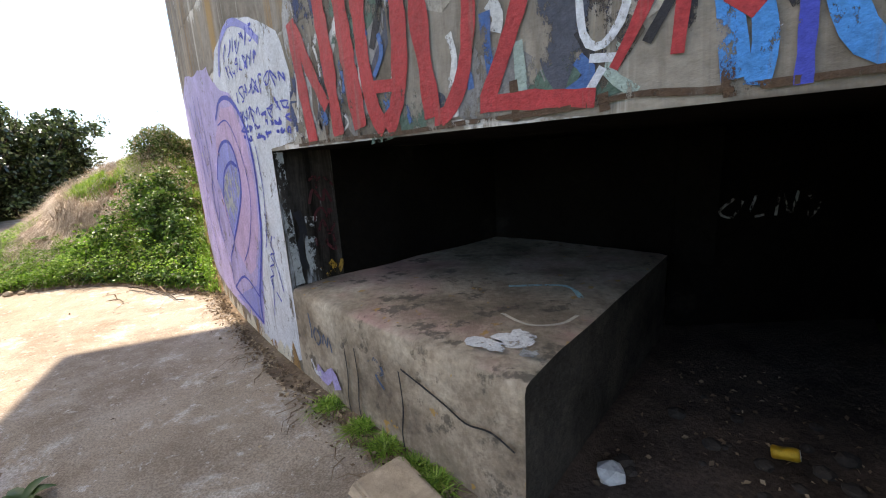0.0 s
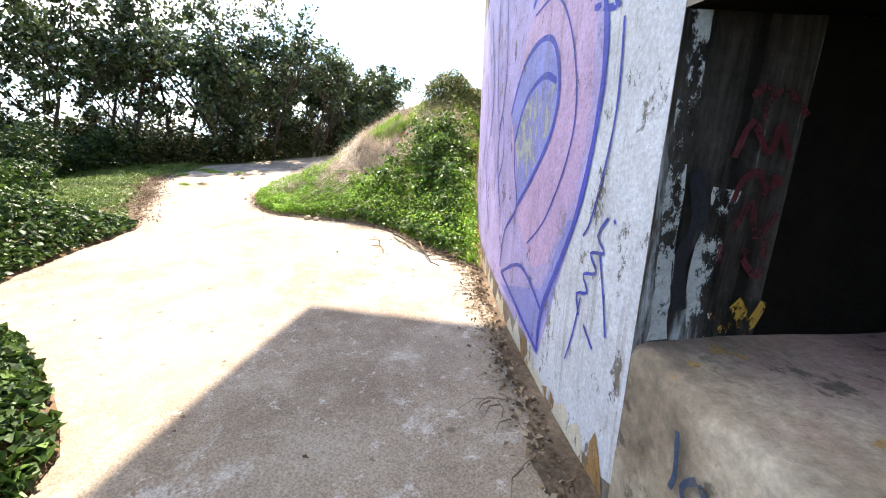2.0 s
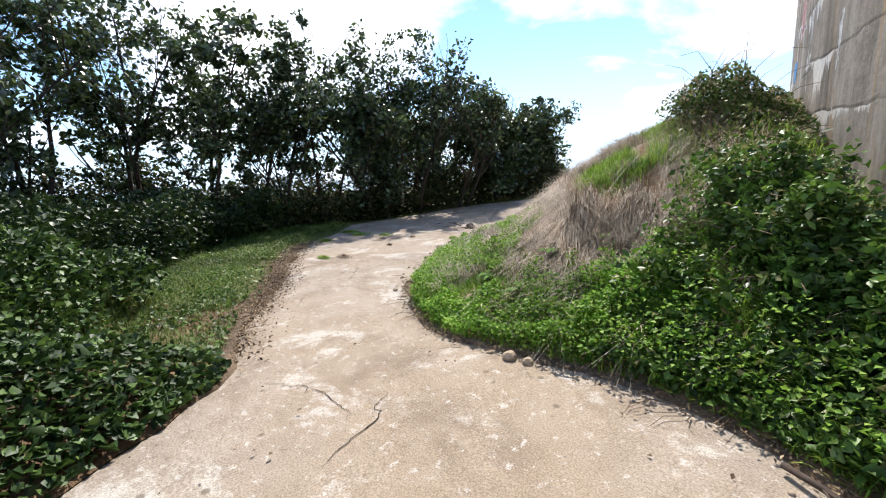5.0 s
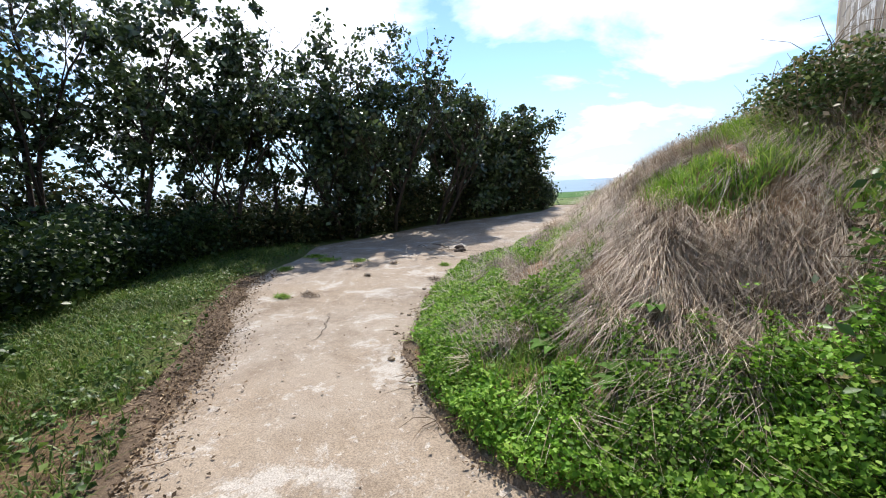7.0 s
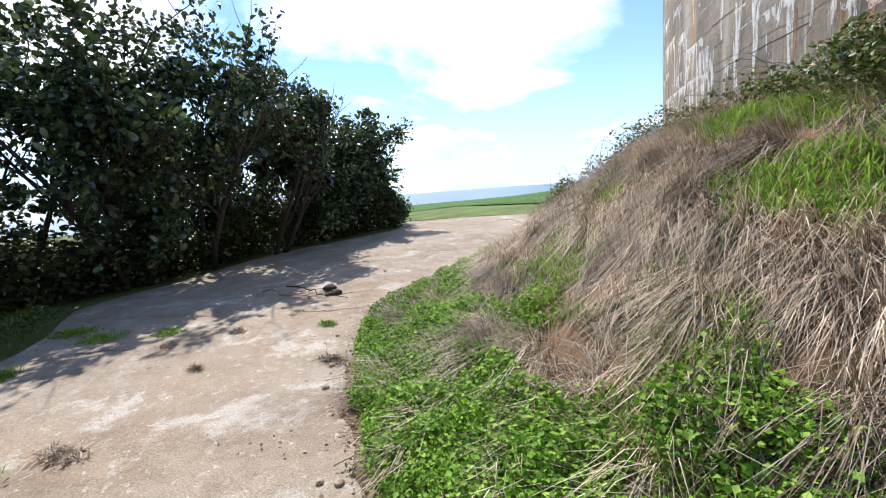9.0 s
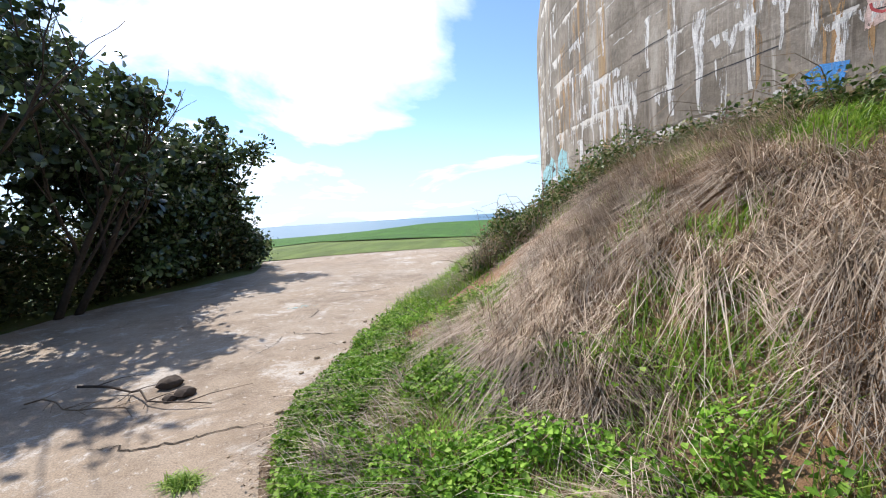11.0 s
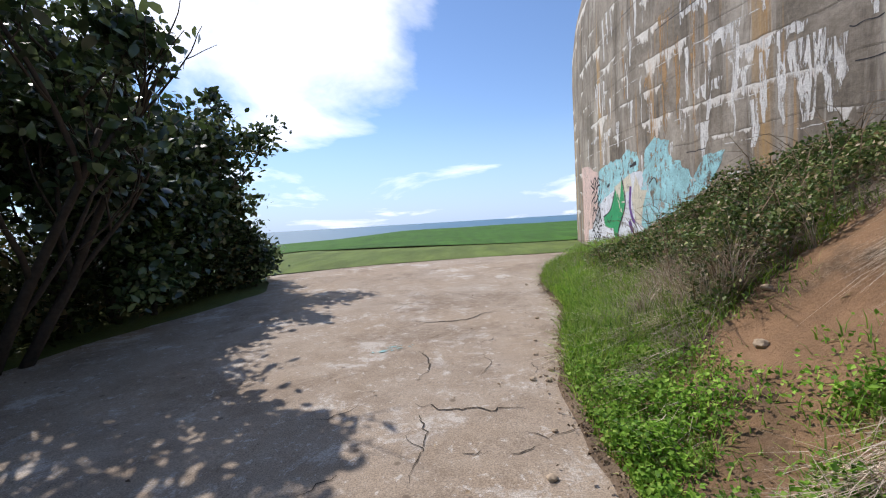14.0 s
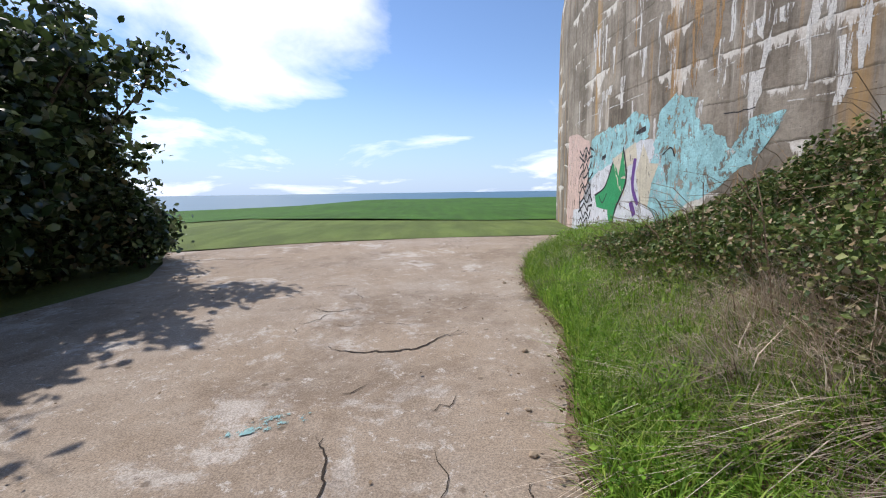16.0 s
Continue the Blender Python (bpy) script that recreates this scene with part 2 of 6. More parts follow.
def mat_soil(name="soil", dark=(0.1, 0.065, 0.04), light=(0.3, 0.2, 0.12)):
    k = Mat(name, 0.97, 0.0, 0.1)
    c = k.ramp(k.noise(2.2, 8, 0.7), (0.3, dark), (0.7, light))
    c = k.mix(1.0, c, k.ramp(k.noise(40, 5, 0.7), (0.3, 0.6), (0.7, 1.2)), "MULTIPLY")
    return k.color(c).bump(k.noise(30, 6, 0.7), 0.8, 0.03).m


def mat_thatch():
    """Earth under dead grass: straw litter, with bare ochre soil in places."""
    k = Mat("mound_earth", 0.95)
    c = k.ramp(k.noise(1.0, 7, 0.7, k.at((22, 22, 6)), 1.5), (0.32, (0.05, 0.035, 0.022)), (0.55, (0.17, 0.12, 0.075)), (0.72, (0.38, 0.29, 0.2)))
    c = k.mix(k.ramp(k.noise(0.8, 6, 0.65), (0.38, 0.0), (0.5, 0.85)), c, (0.38, 0.225, 0.12))
    c = k.mix(1.0, c, k.ramp(k.noise(2.5, 6, 0.7), (0.3, 0.65), (0.7, 1.15)), "MULTIPLY")
    return k.color(c).bump(k.noise(30, 7, 0.75), 0.9, 0.04).m


def mat_ground():
    k = Mat("rough_grass_ground", 0.95)
    c = k.ramp(k.noise(0.5, 8, 0.7), (0.3, (0.06, 0.085, 0.02)), (0.55, (0.12, 0.15, 0.035)), (0.75, (0.2, 0.17, 0.07)))
    c = k.mix(1.0, c, k.ramp(k.noise(25, 5, 0.7), (0.3, 0.6), (0.7, 1.2)), "MULTIPLY")
    return k.color(c).bump(k.noise(30, 6, 0.7), 0.8, 0.03).m


def mat_field(name, a, b, rows):
    k = Mat(name, 0.95)
    c = k.ramp(k.noise(0.25, 6, 0.7), (0.35, a), (0.65, b))
    c = k.mix(1.0, c, k.ramp(k.noise(1.0, 3, 0.6, k.at((rows, 0.35, 1))), (0.35, 0.75), (0.65, 1.15)), "MULTIPLY")
    return k.color(c).bump(k.noise(14, 5, 0.7), 0.8, 0.05).m


def mat_leaf(name, stops, rough=0.5, spec=0.4, through_light=0.25, patchy=0.7):
    """Leaves and blades: each island its own tone, some light passing through."""
    k = Mat(name, rough, 0.0, spec)
    c = k.ramp(k.island(), *stops)
    c = k.mix(1.0, c, k.ramp(k.noise(0.9 if patchy > 0.6 else 1.9, 5, 0.65), (0.35, patchy), (0.65, 1.2)), "MULTIPLY")
    k.color(c)
    tr = k.n.new("ShaderNodeBsdfTranslucent")
    k.l.new(c, tr.inputs["Color"])
    ms = k.n.new("ShaderNodeMixShader")
    ms.inputs[0].default_value = through_light
    k.l.new(k.b.outputs[0], ms.inputs[1]); k.l.new(tr.outputs[0], ms.inputs[2])
    k.l.new(ms.outputs[0], k.n["Material Output"].inputs["Surface"])
    return k.m


def mat_paint(name, color, worn=0.35, spread=0.12, rough=0.6, runs=False):
    """Spray paint on rough concrete: uneven, worn through in spots to what lies below."""
    k = Mat(name, rough)
    dark = tuple(v * (1 - spread * 2.4) for v in color)
    c = k.ramp(k.noise(3.5, 7, 0.7), (0.3, dark), (0.65, color))
    c = k.mix(1.0, c, k.ramp(k.noise(60, 4, 0.7), (0.3, 0.7), (0.7, 1.1)), "MULTIPLY")
    c = k.mix(k.ramp(k.noise(1.0, 6, 0.7, k.at((16, 16, 0.9))), (0.56, 0.0), (0.66, 0.45)), c, (0.16, 0.13, 0.1))
    if runs:
        holes = k.noise(1.0, 8, 0.75, k.at((11, 11, 1.3), shift=(3, 1, 4)), 0.8)
    else:
        holes = k.noise(7, 9, 0.8, k.at((1, 1, 0.6), shift=(3, 1, 4)))
    e = 0.66 - worn * 0.3
    k.l.new(k.ramp(holes, (e, 1.0), (e + 0.035, 0.0)), k.b.inputs["Alpha"])
    return k.color(c).bump(k.noise(16, 7, 0.7), 0.7, 0.02).m


def mat_plain(name, color, rough=0.7, metal=0.0, scale=12.0):
    k = Mat(name, rough, metal)
    c = k.ramp(k.noise(scale, 6, 0.65), (0.3, tuple(v * 0.65 for v in color)), (0.7, tuple(min(1, v * 1.15) for v in color)))
    return k.color(c).bump(k.noise(scale * 3, 5, 0.7), 0.4, 0.01).m


def mat_sea():
    k = Mat("sea_water", 0.35, 0.0, 0.4)
    c = k.ramp(k.noise(0.004, 5, 0.6, k.at((1, 3, 1))), (0.35, (0.02, 0.085, 0.13)), (0.65, (0.035, 0.12, 0.165)))
    return k.color(c).bump(k.noise(0.3, 5, 0.6), 0.3, 0.3).m


M_PATH, M_WALL, M_INNER, M_LEDGE, M_GROUND = mat_path(), mat_wall(), mat_inner(), mat_ledge(), mat_ground()
# M_DEN: earth with the recess's darkness mixed into its colour
M_JAMB, M_DEN = mat_jamb(), mat_soil("shade_darkened_earth", (0.03, 0.022, 0.017), (0.15, 0.11, 0.085))
# ledge flank: concrete coloured dark to stand for the side turned from light
M_FLANK = mat_soil("shade_darkened_flank", (0.02, 0.017, 0.014), (0.11, 0.09, 0.07))
M_SOIL, M_MOUND, M_SEA = mat_soil(), mat_thatch(), mat_sea()
M_LITTER = mat_soil("leaf_litter", (0.1, 0.07, 0.048), (0.3, 0.22, 0.15))
M_FIELD_A = mat_field("mown_grass", (0.1, 0.15, 0.03), (0.14, 0.19, 0.045), 1.5)
M_FIELD_B = mat_field("green_crop", (0.035, 0.11, 0.008), (0.055, 0.155, 0.013), 2.5)
M_BARK = mat_plain("dark_bark", (0.075, 0.055, 0.042), 0.9, 0, 18)
M_TWIG = mat_plain("dry_twig_wood", (0.23, 0.16, 0.1), 0.85, 0, 25)
M_TREE = mat_leaf("elm_leaves", ((0.0, (0.022, 0.04, 0.013)), (0.6, (0.062, 0.1, 0.03)), (1.0, (0.19, 0.25, 0.1))), 0.28, 0.8, 0.25)
M_GRASS = mat_leaf("green_grass_blades", ((0.0, (0.11, 0.22, 0.025)), (0.6, (0.25, 0.42, 0.05)), (1.0, (0.45, 0.56, 0.12))), 0.5, 0.35, 0.35)
M_DRY = mat_leaf("dry_grass_blades", ((0.0, (0.17, 0.105, 0.065)), (0.4, (0.48, 0.375, 0.27)), (1.0, (0.84, 0.73, 0.59))), 0.65, 0.25, 0.2, 0.4)
M_IVY = mat_leaf("ivy_leaves", ((0.0, (0.018, 0.042, 0.01)), (0.55, (0.045, 0.095, 0.02)), (1.0, (0.15, 0.25, 0.055))), 0.5, 0.32, 0.18)
M_LIME = mat_leaf("yellow_green_leaves", ((0.0, (0.1, 0.15, 0.025)), (0.6, (0.27, 0.33, 0.06)), (1.0, (0.48, 0.44, 0.14))), 0.5, 0.3, 0.3)
M_BRAMBLE = mat_leaf("bramble_leaves", ((0.0, (0.045, 0.08, 0.02)), (0.5, (0.115, 0.18, 0.045)), (0.74, (0.24, 0.29, 0.09)), (0.88, (0.34, 0.25, 0.14)), (1.0, (0.5, 0.4, 0.27))), 0.5, 0.3, 0.25)
M_HERB = mat_leaf("herb_leaves", ((0.0, (0.06, 0.15, 0.016)), (0.6, (0.21, 0.41, 0.042)), (1.0, (0.4, 0.58, 0.11))), 0.6, 0.2, 0.35)
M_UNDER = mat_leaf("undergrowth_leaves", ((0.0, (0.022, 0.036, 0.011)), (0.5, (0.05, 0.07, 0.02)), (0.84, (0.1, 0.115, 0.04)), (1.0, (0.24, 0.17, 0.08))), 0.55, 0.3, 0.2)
M_DEADLEAF = mat_leaf("dead_leaves", ((0.0, (0.08, 0.055, 0.035)), (0.5, (0.2, 0.135, 0.08)), (1.0, (0.46, 0.35, 0.22))), 0.75, 0.2, 0.1)
M_DOCK = mat_leaf("dock_leaves", ((0.0, (0.07, 0.15, 0.025)), (0.6, (0.13, 0.26, 0.045)), (1.0, (0.24, 0.36, 0.09))), 0.75, 0.1, 0.25)
# M_VERGE: M_GRASS toned down, tree shade on the verge put into its colour
M_VERGE = mat_leaf("shade_toned_verge_blades", ((0.0, (0.06, 0.12, 0.02)), (0.6, (0.14, 0.23, 0.04)), (1.0, (0.3, 0.32, 0.1))), 0.5, 0.3, 0.3)
M_WEED = mat_leaf("weed_leaves", ((0.0, (0.03, 0.06, 0.012)), (0.55, (0.08, 0.16, 0.025)), (0.9, (0.17, 0.3, 0.05)), (1.0, (0.3, 0.25, 0.12))), 0.45, 0.35, 0.25)
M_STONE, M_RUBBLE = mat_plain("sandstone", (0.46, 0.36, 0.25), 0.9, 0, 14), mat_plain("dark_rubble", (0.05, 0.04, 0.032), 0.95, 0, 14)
M_CRACK = mat_plain("crack_shadow_soil", (0.05, 0.038, 0.028), 0.95, 0, 20)
# darker copy of the ivy tones, with the trees' shade in the colour
M_SHADE = mat_leaf("shade_darkened_leaves", ((0.0, (0.016, 0.035, 0.01)), (0.6, (0.035, 0.07, 0.017)), (1.0, (0.09, 0.14, 0.035))), 0.45, 0.35, 0.15)


# ---- plan ----
CX, CY, R = 13.27, 19.60, 21.83
PHI0 = 227.7  # the embrasure's near jamb, degrees round the bunker


def on_wall(s, z, out=0.0):
    """The place s metres along the bunker's wall from the embrasure's jamb, z up, out from the face."""
    a = radians(PHI0) + s / R
    r = R + out
    if z > 6.5:
        r -= 8.0 - math.sqrt(max(0.0, 64.0 - min(z - 6.5, 8.0) ** 2))
    return Vector((CX + r * math.cos(a), CY + r * math.sin(a), z))


EDGE_R = [tuple(on_wall(s, 0, -0.15)[:2]) for s in (7.0, 5.0, 3.0, 1.0, -0.8)] + [(-2.55, 4.75), (-3.4, 5.4), (-4.4, 5.68), (-5.5, 6.0), (-6.7, 5.72), (-7.5, 5.48), (-8.5, 5.7), (-9.3, 6.15),
          (-10.35, 7.1), (-11.2, 8.15), (-11.75, 9.2), (-11.8, 10.5), (-11.78, 12.0), (-11.52, 13.1), (-11.18, 14.5), (-11.1, 16.1), (-10.6, 17.8), (-9.6, 19.0), (-8.2, 20.2)]
EDGE_L = [(-17.6, 19.2), (-17.1, 18.2), (-16.6, 17.0), (-16.9, 15.6), (-17.6, 13.8), (-17.7, 12.0), (-17.4, 10.2), (-17.0, 8.4), (-15.4, 7.2), (-14.0, 5.95),
          (-12.2, 5.1), (-10.5, 4.6), (-9.4, 4.1), (-8.5, 3.8), (-7.7, 3.6), (-6.6, 2.55), (-5.6, 2.1), (-4.5, 2.25), (-3.6, 2.25), (-3.0, 2.05), (-2.6, 1.2), (-2.1, 0.0), (-1.0, -3.5)]


def fine_line(pts, step=0.22, wob=0.06, seed=0.0):
    """Catmull-Rom through the points, resampled, with a small uneven wobble."""
    out = []
    n = len(pts)
    for i in range(n - 1):
        p = [Vector((*pts[max(0, min(n - 1, i + k))], 0)) for k in (-1, 0, 1, 2)]
        m = max(1, int((p[2] - p[1]).length / step))
        for j in range(m):
            t = j / m
            q = 0.5 * (2 * p[1] + (p[2] - p[0]) * t + (2 * p[0] - 5 * p[1] + 4 * p[2] - p[3]) * t * t + (3 * p[1] - p[0] - 3 * p[2] + p[3]) * t ** 3)
            w = wob * (noise.noise((q.x * 1.7 + seed, q.y * 1.7, 3.1)) + 0.6 * noise.noise((q.x * 5 + seed, q.y * 5, 1.0)))
            out.append((q.x + w, q.y + w * 0.7))
    out.append(tuple(pts[-1]))
    return out


RIGHT, LEFT = fine_line(EDGE_R, seed=1.0), fine_line(EDGE_L, seed=5.0)
R_ARR, L_ARR = np.array([q for q in RIGHT if q[0] < -2.3]), np.array(LEFT)


def dist_to(arr, x, y):
    """Distances of many points from a polyline."""
    a, b = arr[:-1], arr[1:]
    d = b - a
    best = np.full(np.shape(x), 1e9)
    for (ax, ay), (dx, dy) in zip(a, d):
        t = np.clip(((x - ax) * dx + (y - ay) * dy) / (dx * dx + dy * dy + 1e-9), 0, 1)
        best = np.minimum(best, np.hypot(x - ax - t * dx, y - ay - t * dy))
    return best


def smooth(a, b, v):
    t = np.clip((v - a) / (b - a), 0, 1)
    return t * t * (3 - 2 * t)


def soft(x, y, scale, seed=0.0):
    """Cheap smooth unevenness, about -1 to 1, for arrays."""
    x, y = np.asarray(x, float) * scale + seed, np.asarray(y, float) * scale - seed
    return (np.sin(x * 1.7 + 1.3 * np.sin(y * 1.1)) + np.sin(y * 2.3 + 1.7 * np.sin(x * 0.9 + 1)) + np.sin((x + y) * 1.3 + 2.0)) / 3


def land(x, y):
    """Height of the open ground: level by the bunker, rising to the apron's end, falling to the west and to the cliff."""
    x, y = np.asarray(x, float), np.asarray(y, float)
    z = 0.034 * np.clip(y - 10, 0, 11) - 0.003 * np.clip(y - 24, 0, 30)
    z = z - 0.075 * np.clip(-19.5 - x, 0, 8) - 0.03 * np.clip(-27.5 - x, 0, 40) - 0.03 * np.clip(-4 - y, 0, 40)
    far = np.hypot(np.clip(np.abs(x + 8) - 90, 0, None), np.clip(np.abs(y - 5) - 62, 0, None))
    return np.maximum(z - 0.35 * far, -34)


def mound_height(x, y):
    x, y = np.asarray(x, float), np.asarray(y, float)
    d = dist_to(R_ARR, x, y)
    top = 2.0 * (1 - 0.88 * smooth(11.5, 18.0, y)) * (0.3 + 0.7 * smooth(-4.4, -7.0, x))
    z = (0.2 * d + 0.15 * d * d) * (1 + 0.7 * smooth(-6.9, -5.4, x))
    z = z / (1 + (z / np.maximum(top, 0.05)) ** 4) ** 0.25
    z = z + np.clip(d, 0, 1) * (0.05 * soft(x, y, 2.1) + 0.03 * soft(x, y, 5.3, 2.0))
    return land(x, y) + 0.015 + z


def bank_height(x, y):
    """The overgrown bank on the seaward side of the path's start."""
    x, y = np.asarray(x, float), np.asarray(y, float)
    d = dist_to(L_ARR, x, y)
    k = np.maximum(smooth(-9.2, -6.8, x), 0.75 * smooth(-12.5, -9.0, x) * smooth(0.8, 2.2, d)) * smooth(-2.0, 0.5, y + 1.5)
    return land(x, y) + 0.01 + k * 0.85 * (1 - np.exp(-d * 0.75)) * (1 + 0.15 * soft(x, y, 1.3))


# ---- building helpers ----
def mesh_of(name, verts, faces, material, smooth_faces=False, uv=None):
    me = bpy.data.meshes.new(name)
    me.from_pydata([tuple(v) for v in verts], [], [tuple(f) for f in faces])
    me.materials.append(material)
    if smooth_faces:
        me.polygons.foreach_set("use_smooth", [True] * len(me.polygons))
    me.update()
    return me


def fast_mesh(name, verts, quads, material, shade=False):
    """A mesh from arrays: verts (n, 3), quads or triangles (m, k)."""
    me = bpy.data.meshes.new(name)
    verts, quads = np.asarray(verts, np.float32), np.asarray(quads, np.int32)
    n, k = quads.shape
    me.vertices.add(len(verts)); me.vertices.foreach_set("co", verts.ravel())
    me.loops.add(n * k); me.loops.foreach_set("vertex_index", quads.ravel())
    me.polygons.add(n); me.polygons.foreach_set("loop_start", np.arange(0, n * k, k, dtype=np.int32))
    me.materials.append(material)
    me.update(calc_edges=True)
    if shade:
        me.polygons.foreach_set("use_smooth", np.ones(n, bool))
    me.validate()
    return me


def bm_mesh(name, bm, material, shade=False):
    me = bpy.data.meshes.new(name)
    bm.to_mesh(me)
    bm.free()
    me.materials.append(material)
    if shade:
        me.polygons.foreach_set("use_smooth", [True] * len(me.polygons))
    return me


def part(name, bm, material, parent, label="", shade=False):
    ob = new(name, bm_mesh(name, bm, material, shade) if isinstance(bm, bmesh.types.BMesh) else bm)
    ob.parent = parent
    if label:
        tagged(ob, label)
    return ob


def sheet(name, outline, step, height, material, lift=0.0, box=None):
    """A ground sheet inside an outline, cut into a grid and laid on a height function."""
    bm = bmesh.new()
    face = bm.faces.new([bm.verts.new((x, y, 0)) for x, y in outline])
    bmesh.ops.triangulate(bm, faces=[face])
    xs, ys = [p[0] for p in outline], [p[1] for p in outline]
    x = min(xs) + step
    while x < max(xs):
        bmesh.ops.bisect_plane(bm, geom=bm.verts[:] + bm.edges[:] + bm.faces[:], plane_co=(x, 0, 0), plane_no=(1, 0, 0))
        x += step
    y = min(ys) + step
    while y < max(ys):
        bmesh.ops.bisect_plane(bm, geom=bm.verts[:] + bm.edges[:] + bm.faces[:], plane_co=(0, y, 0), plane_no=(0, 1, 0))
        y += step
    co = np.array([v.co[:2] for v in bm.verts])
    for v, z in zip(bm.verts, height(co[:, 0], co[:, 1])):
        v.co.z = z + lift
    bmesh.ops.recalc_face_normals(bm, faces=bm.faces[:])
    me = bm_mesh(name, bm, material, True)
    if me.polygons and sum(p.normal.z for p in me.polygons) < 0:
        me.flip_normals()
    return new(name, me)


def tube(bm, pts, r0, r1, sides=6):
    """A tapering tube along points, joined into bm."""
    rings = []
    for i, p in enumerate(pts):
        d = (pts[min(i + 1, len(pts) - 1)] - pts[max(i - 1, 0)]).normalized()
        a = d.orthogonal().normalized()
        b = d.cross(a)
        r = r0 + (r1 - r0) * i / max(1, len(pts) - 1)
        rings.append([bm.verts.new(p + (a * math.cos(t) + b * math.sin(t)) * r) for t in (2 * math.pi * k / sides for k in range(sides))])
    for u, v in zip(rings, rings[1:]):
        for k in range(sides):
            bm.faces.new((u[k], u[(k + 1) % sides], v[(k + 1) % sides], v[k]))
    bm.faces.new(rings[0][::-1]); bm.faces.new(rings[-1])


rng = np.random.default_rng(7)


def blades(name, pts, heights, width, lean, material, curl=0.5, fall=None):
    """Grass: each blade a bent, tapering strip of two quads' worth of triangles. fall: a downhill way for lying strands."""
    n = len(pts)
    az = rng.uniform(0, 2 * np.pi, n)
    way = np.stack([np.cos(az), np.sin(az), np.zeros(n)], 1)
    side = np.stack([-np.sin(az), np.cos(az), np.zeros(n)], 1)
    if fall is not None:
        way = way * 0.45 + fall
        way /= np.linalg.norm(way, axis=1)[:, None] + 1e-9
        side = np.cross(way, [0, 0, 1.0])
        side /= np.linalg.norm(side, axis=1)[:, None] + 1e-9
    h = heights[:, None]
    ln = (lean * rng.uniform(0.3, 1.4, n))[:, None]
    up = np.array([0, 0, 1.0])
    w = (width * rng.uniform(0.6, 1.4, n))[:, None] * side
    mid = pts + (up * (1 - 0.45 * ln) + way * ln * 0.55) * h * 0.55
    tip = pts + (up * np.clip(1 - curl * ln, -0.25, 1) + way * ln * 1.05) * h
    v = np.stack([pts - w, pts + w, mid + w * 0.75, mid - w * 0.75, tip], 1).reshape(-1, 3)
    b = np.arange(n)[:, None] * 5
    f = np.concatenate([b + [0, 1, 2], b + [0, 2, 3], b + [3, 2, 4]], 1).reshape(-1, 3)
    return fast_mesh(name, v, f, material)


def leaves(name, pts, size, material, tilt=1.0, long=1.5, fine=False):
    """Leaves: each a folded lozenge of two triangles on its own plane; fine ones have a rounded, six-cornered outline."""
    n = len(pts)
    ax = rng.normal(size=(n, 3))
    ax /= np.linalg.norm(ax, axis=1)[:, None]
    nm = rng.normal(size=(n, 3)) * tilt + np.array([0, 0, 1.0])
    u = np.cross(nm, ax)
    u /= np.linalg.norm(u, axis=1)[:, None] + 1e-9
    w = np.cross(nm, u)
    w /= np.linalg.norm(w, axis=1)[:, None] + 1e-9
    nm /= np.linalg.norm(nm, axis=1)[:, None] + 1e-9
    s = (size * rng.uniform(0.55, 1.35, n))[:, None]
    if fine:
        e = nm * s * 0.1
        v = np.stack([pts - u * s * long * 0.5, pts - u * s * long * 0.2 + w * s * 0.42 + e, pts + u * s * long * 0.18 + w * s * 0.36 + e, pts + u * s * long * 0.55 - e,
                      pts + u * s * long * 0.18 - w * s * 0.36 + e, pts - u * s * long * 0.2 - w * s * 0.42 + e], 1).reshape(-1, 3)
        b = np.arange(n)[:, None] * 6
        f = np.concatenate([b + [0, 1, 5], b + [1, 2, 5], b + [2, 4, 5], b + [2, 3, 4]], 1).reshape(-1, 3)
        return fast_mesh(name, v, f, material)
    v = np.stack([pts - u * s * long * 0.5, pts + w * s * 0.5 + nm * s * 0.14, pts + u * s * long * 0.5 - nm * s * 0.15, pts - w * s * 0.5 + nm * s * 0.14], 1).reshape(-1, 3)
    b = np.arange(n)[:, None] * 4
    f = np.concatenate([b + [0, 1, 2], b + [0, 2, 3]], 1).reshape(-1, 3)
    return fast_mesh(name, v, f, material)


def inside(poly, x, y):
    poly = np.asarray(poly)
    res = np.zeros(np.shape(x), bool)
    for (x0, y0), (x1, y1) in zip(poly, np.roll(poly, -1, 0)):
        cross = ((y0 > y) != (y1 > y)) & (x < (x1 - x0) * (y - y0) / (y1 - y0 + 1e-12) + x0)
        res ^= cross
    return res


def scatter(poly, count, keep=None):
    """Random places inside a polygon."""
    poly = np.asarray(poly)
    lo, hi = poly.min(0), poly.max(0)
    got = []
    for _ in range(14):
        p = rng.uniform(lo, hi, (int(count), 2))
        p = p[inside(poly, p[:, 0], p[:, 1])]
        if keep is not None:
            p = p[rng.uniform(size=len(p)) < keep(p[:, 0], p[:, 1])]
        got.append(p)
        if sum(map(len, got)) >= count:
            break
    return np.concatenate(got)[:count]


def laid(p, height, lift=0.0):
    return np.column_stack([p, height(p[:, 0], p[:, 1]) + lift])


# ---- the land ----
def axis(lo, hi, step, far, grow=1.25):
    mid = list(np.arange(lo, hi, step))
    a, b, d = [lo], [hi], step
    while b[-1] < far:
        d *= grow
        b.append(b[-1] + d); a.append(a[-1] - d)
    return np.array(a[:0:-1] + mid + b)


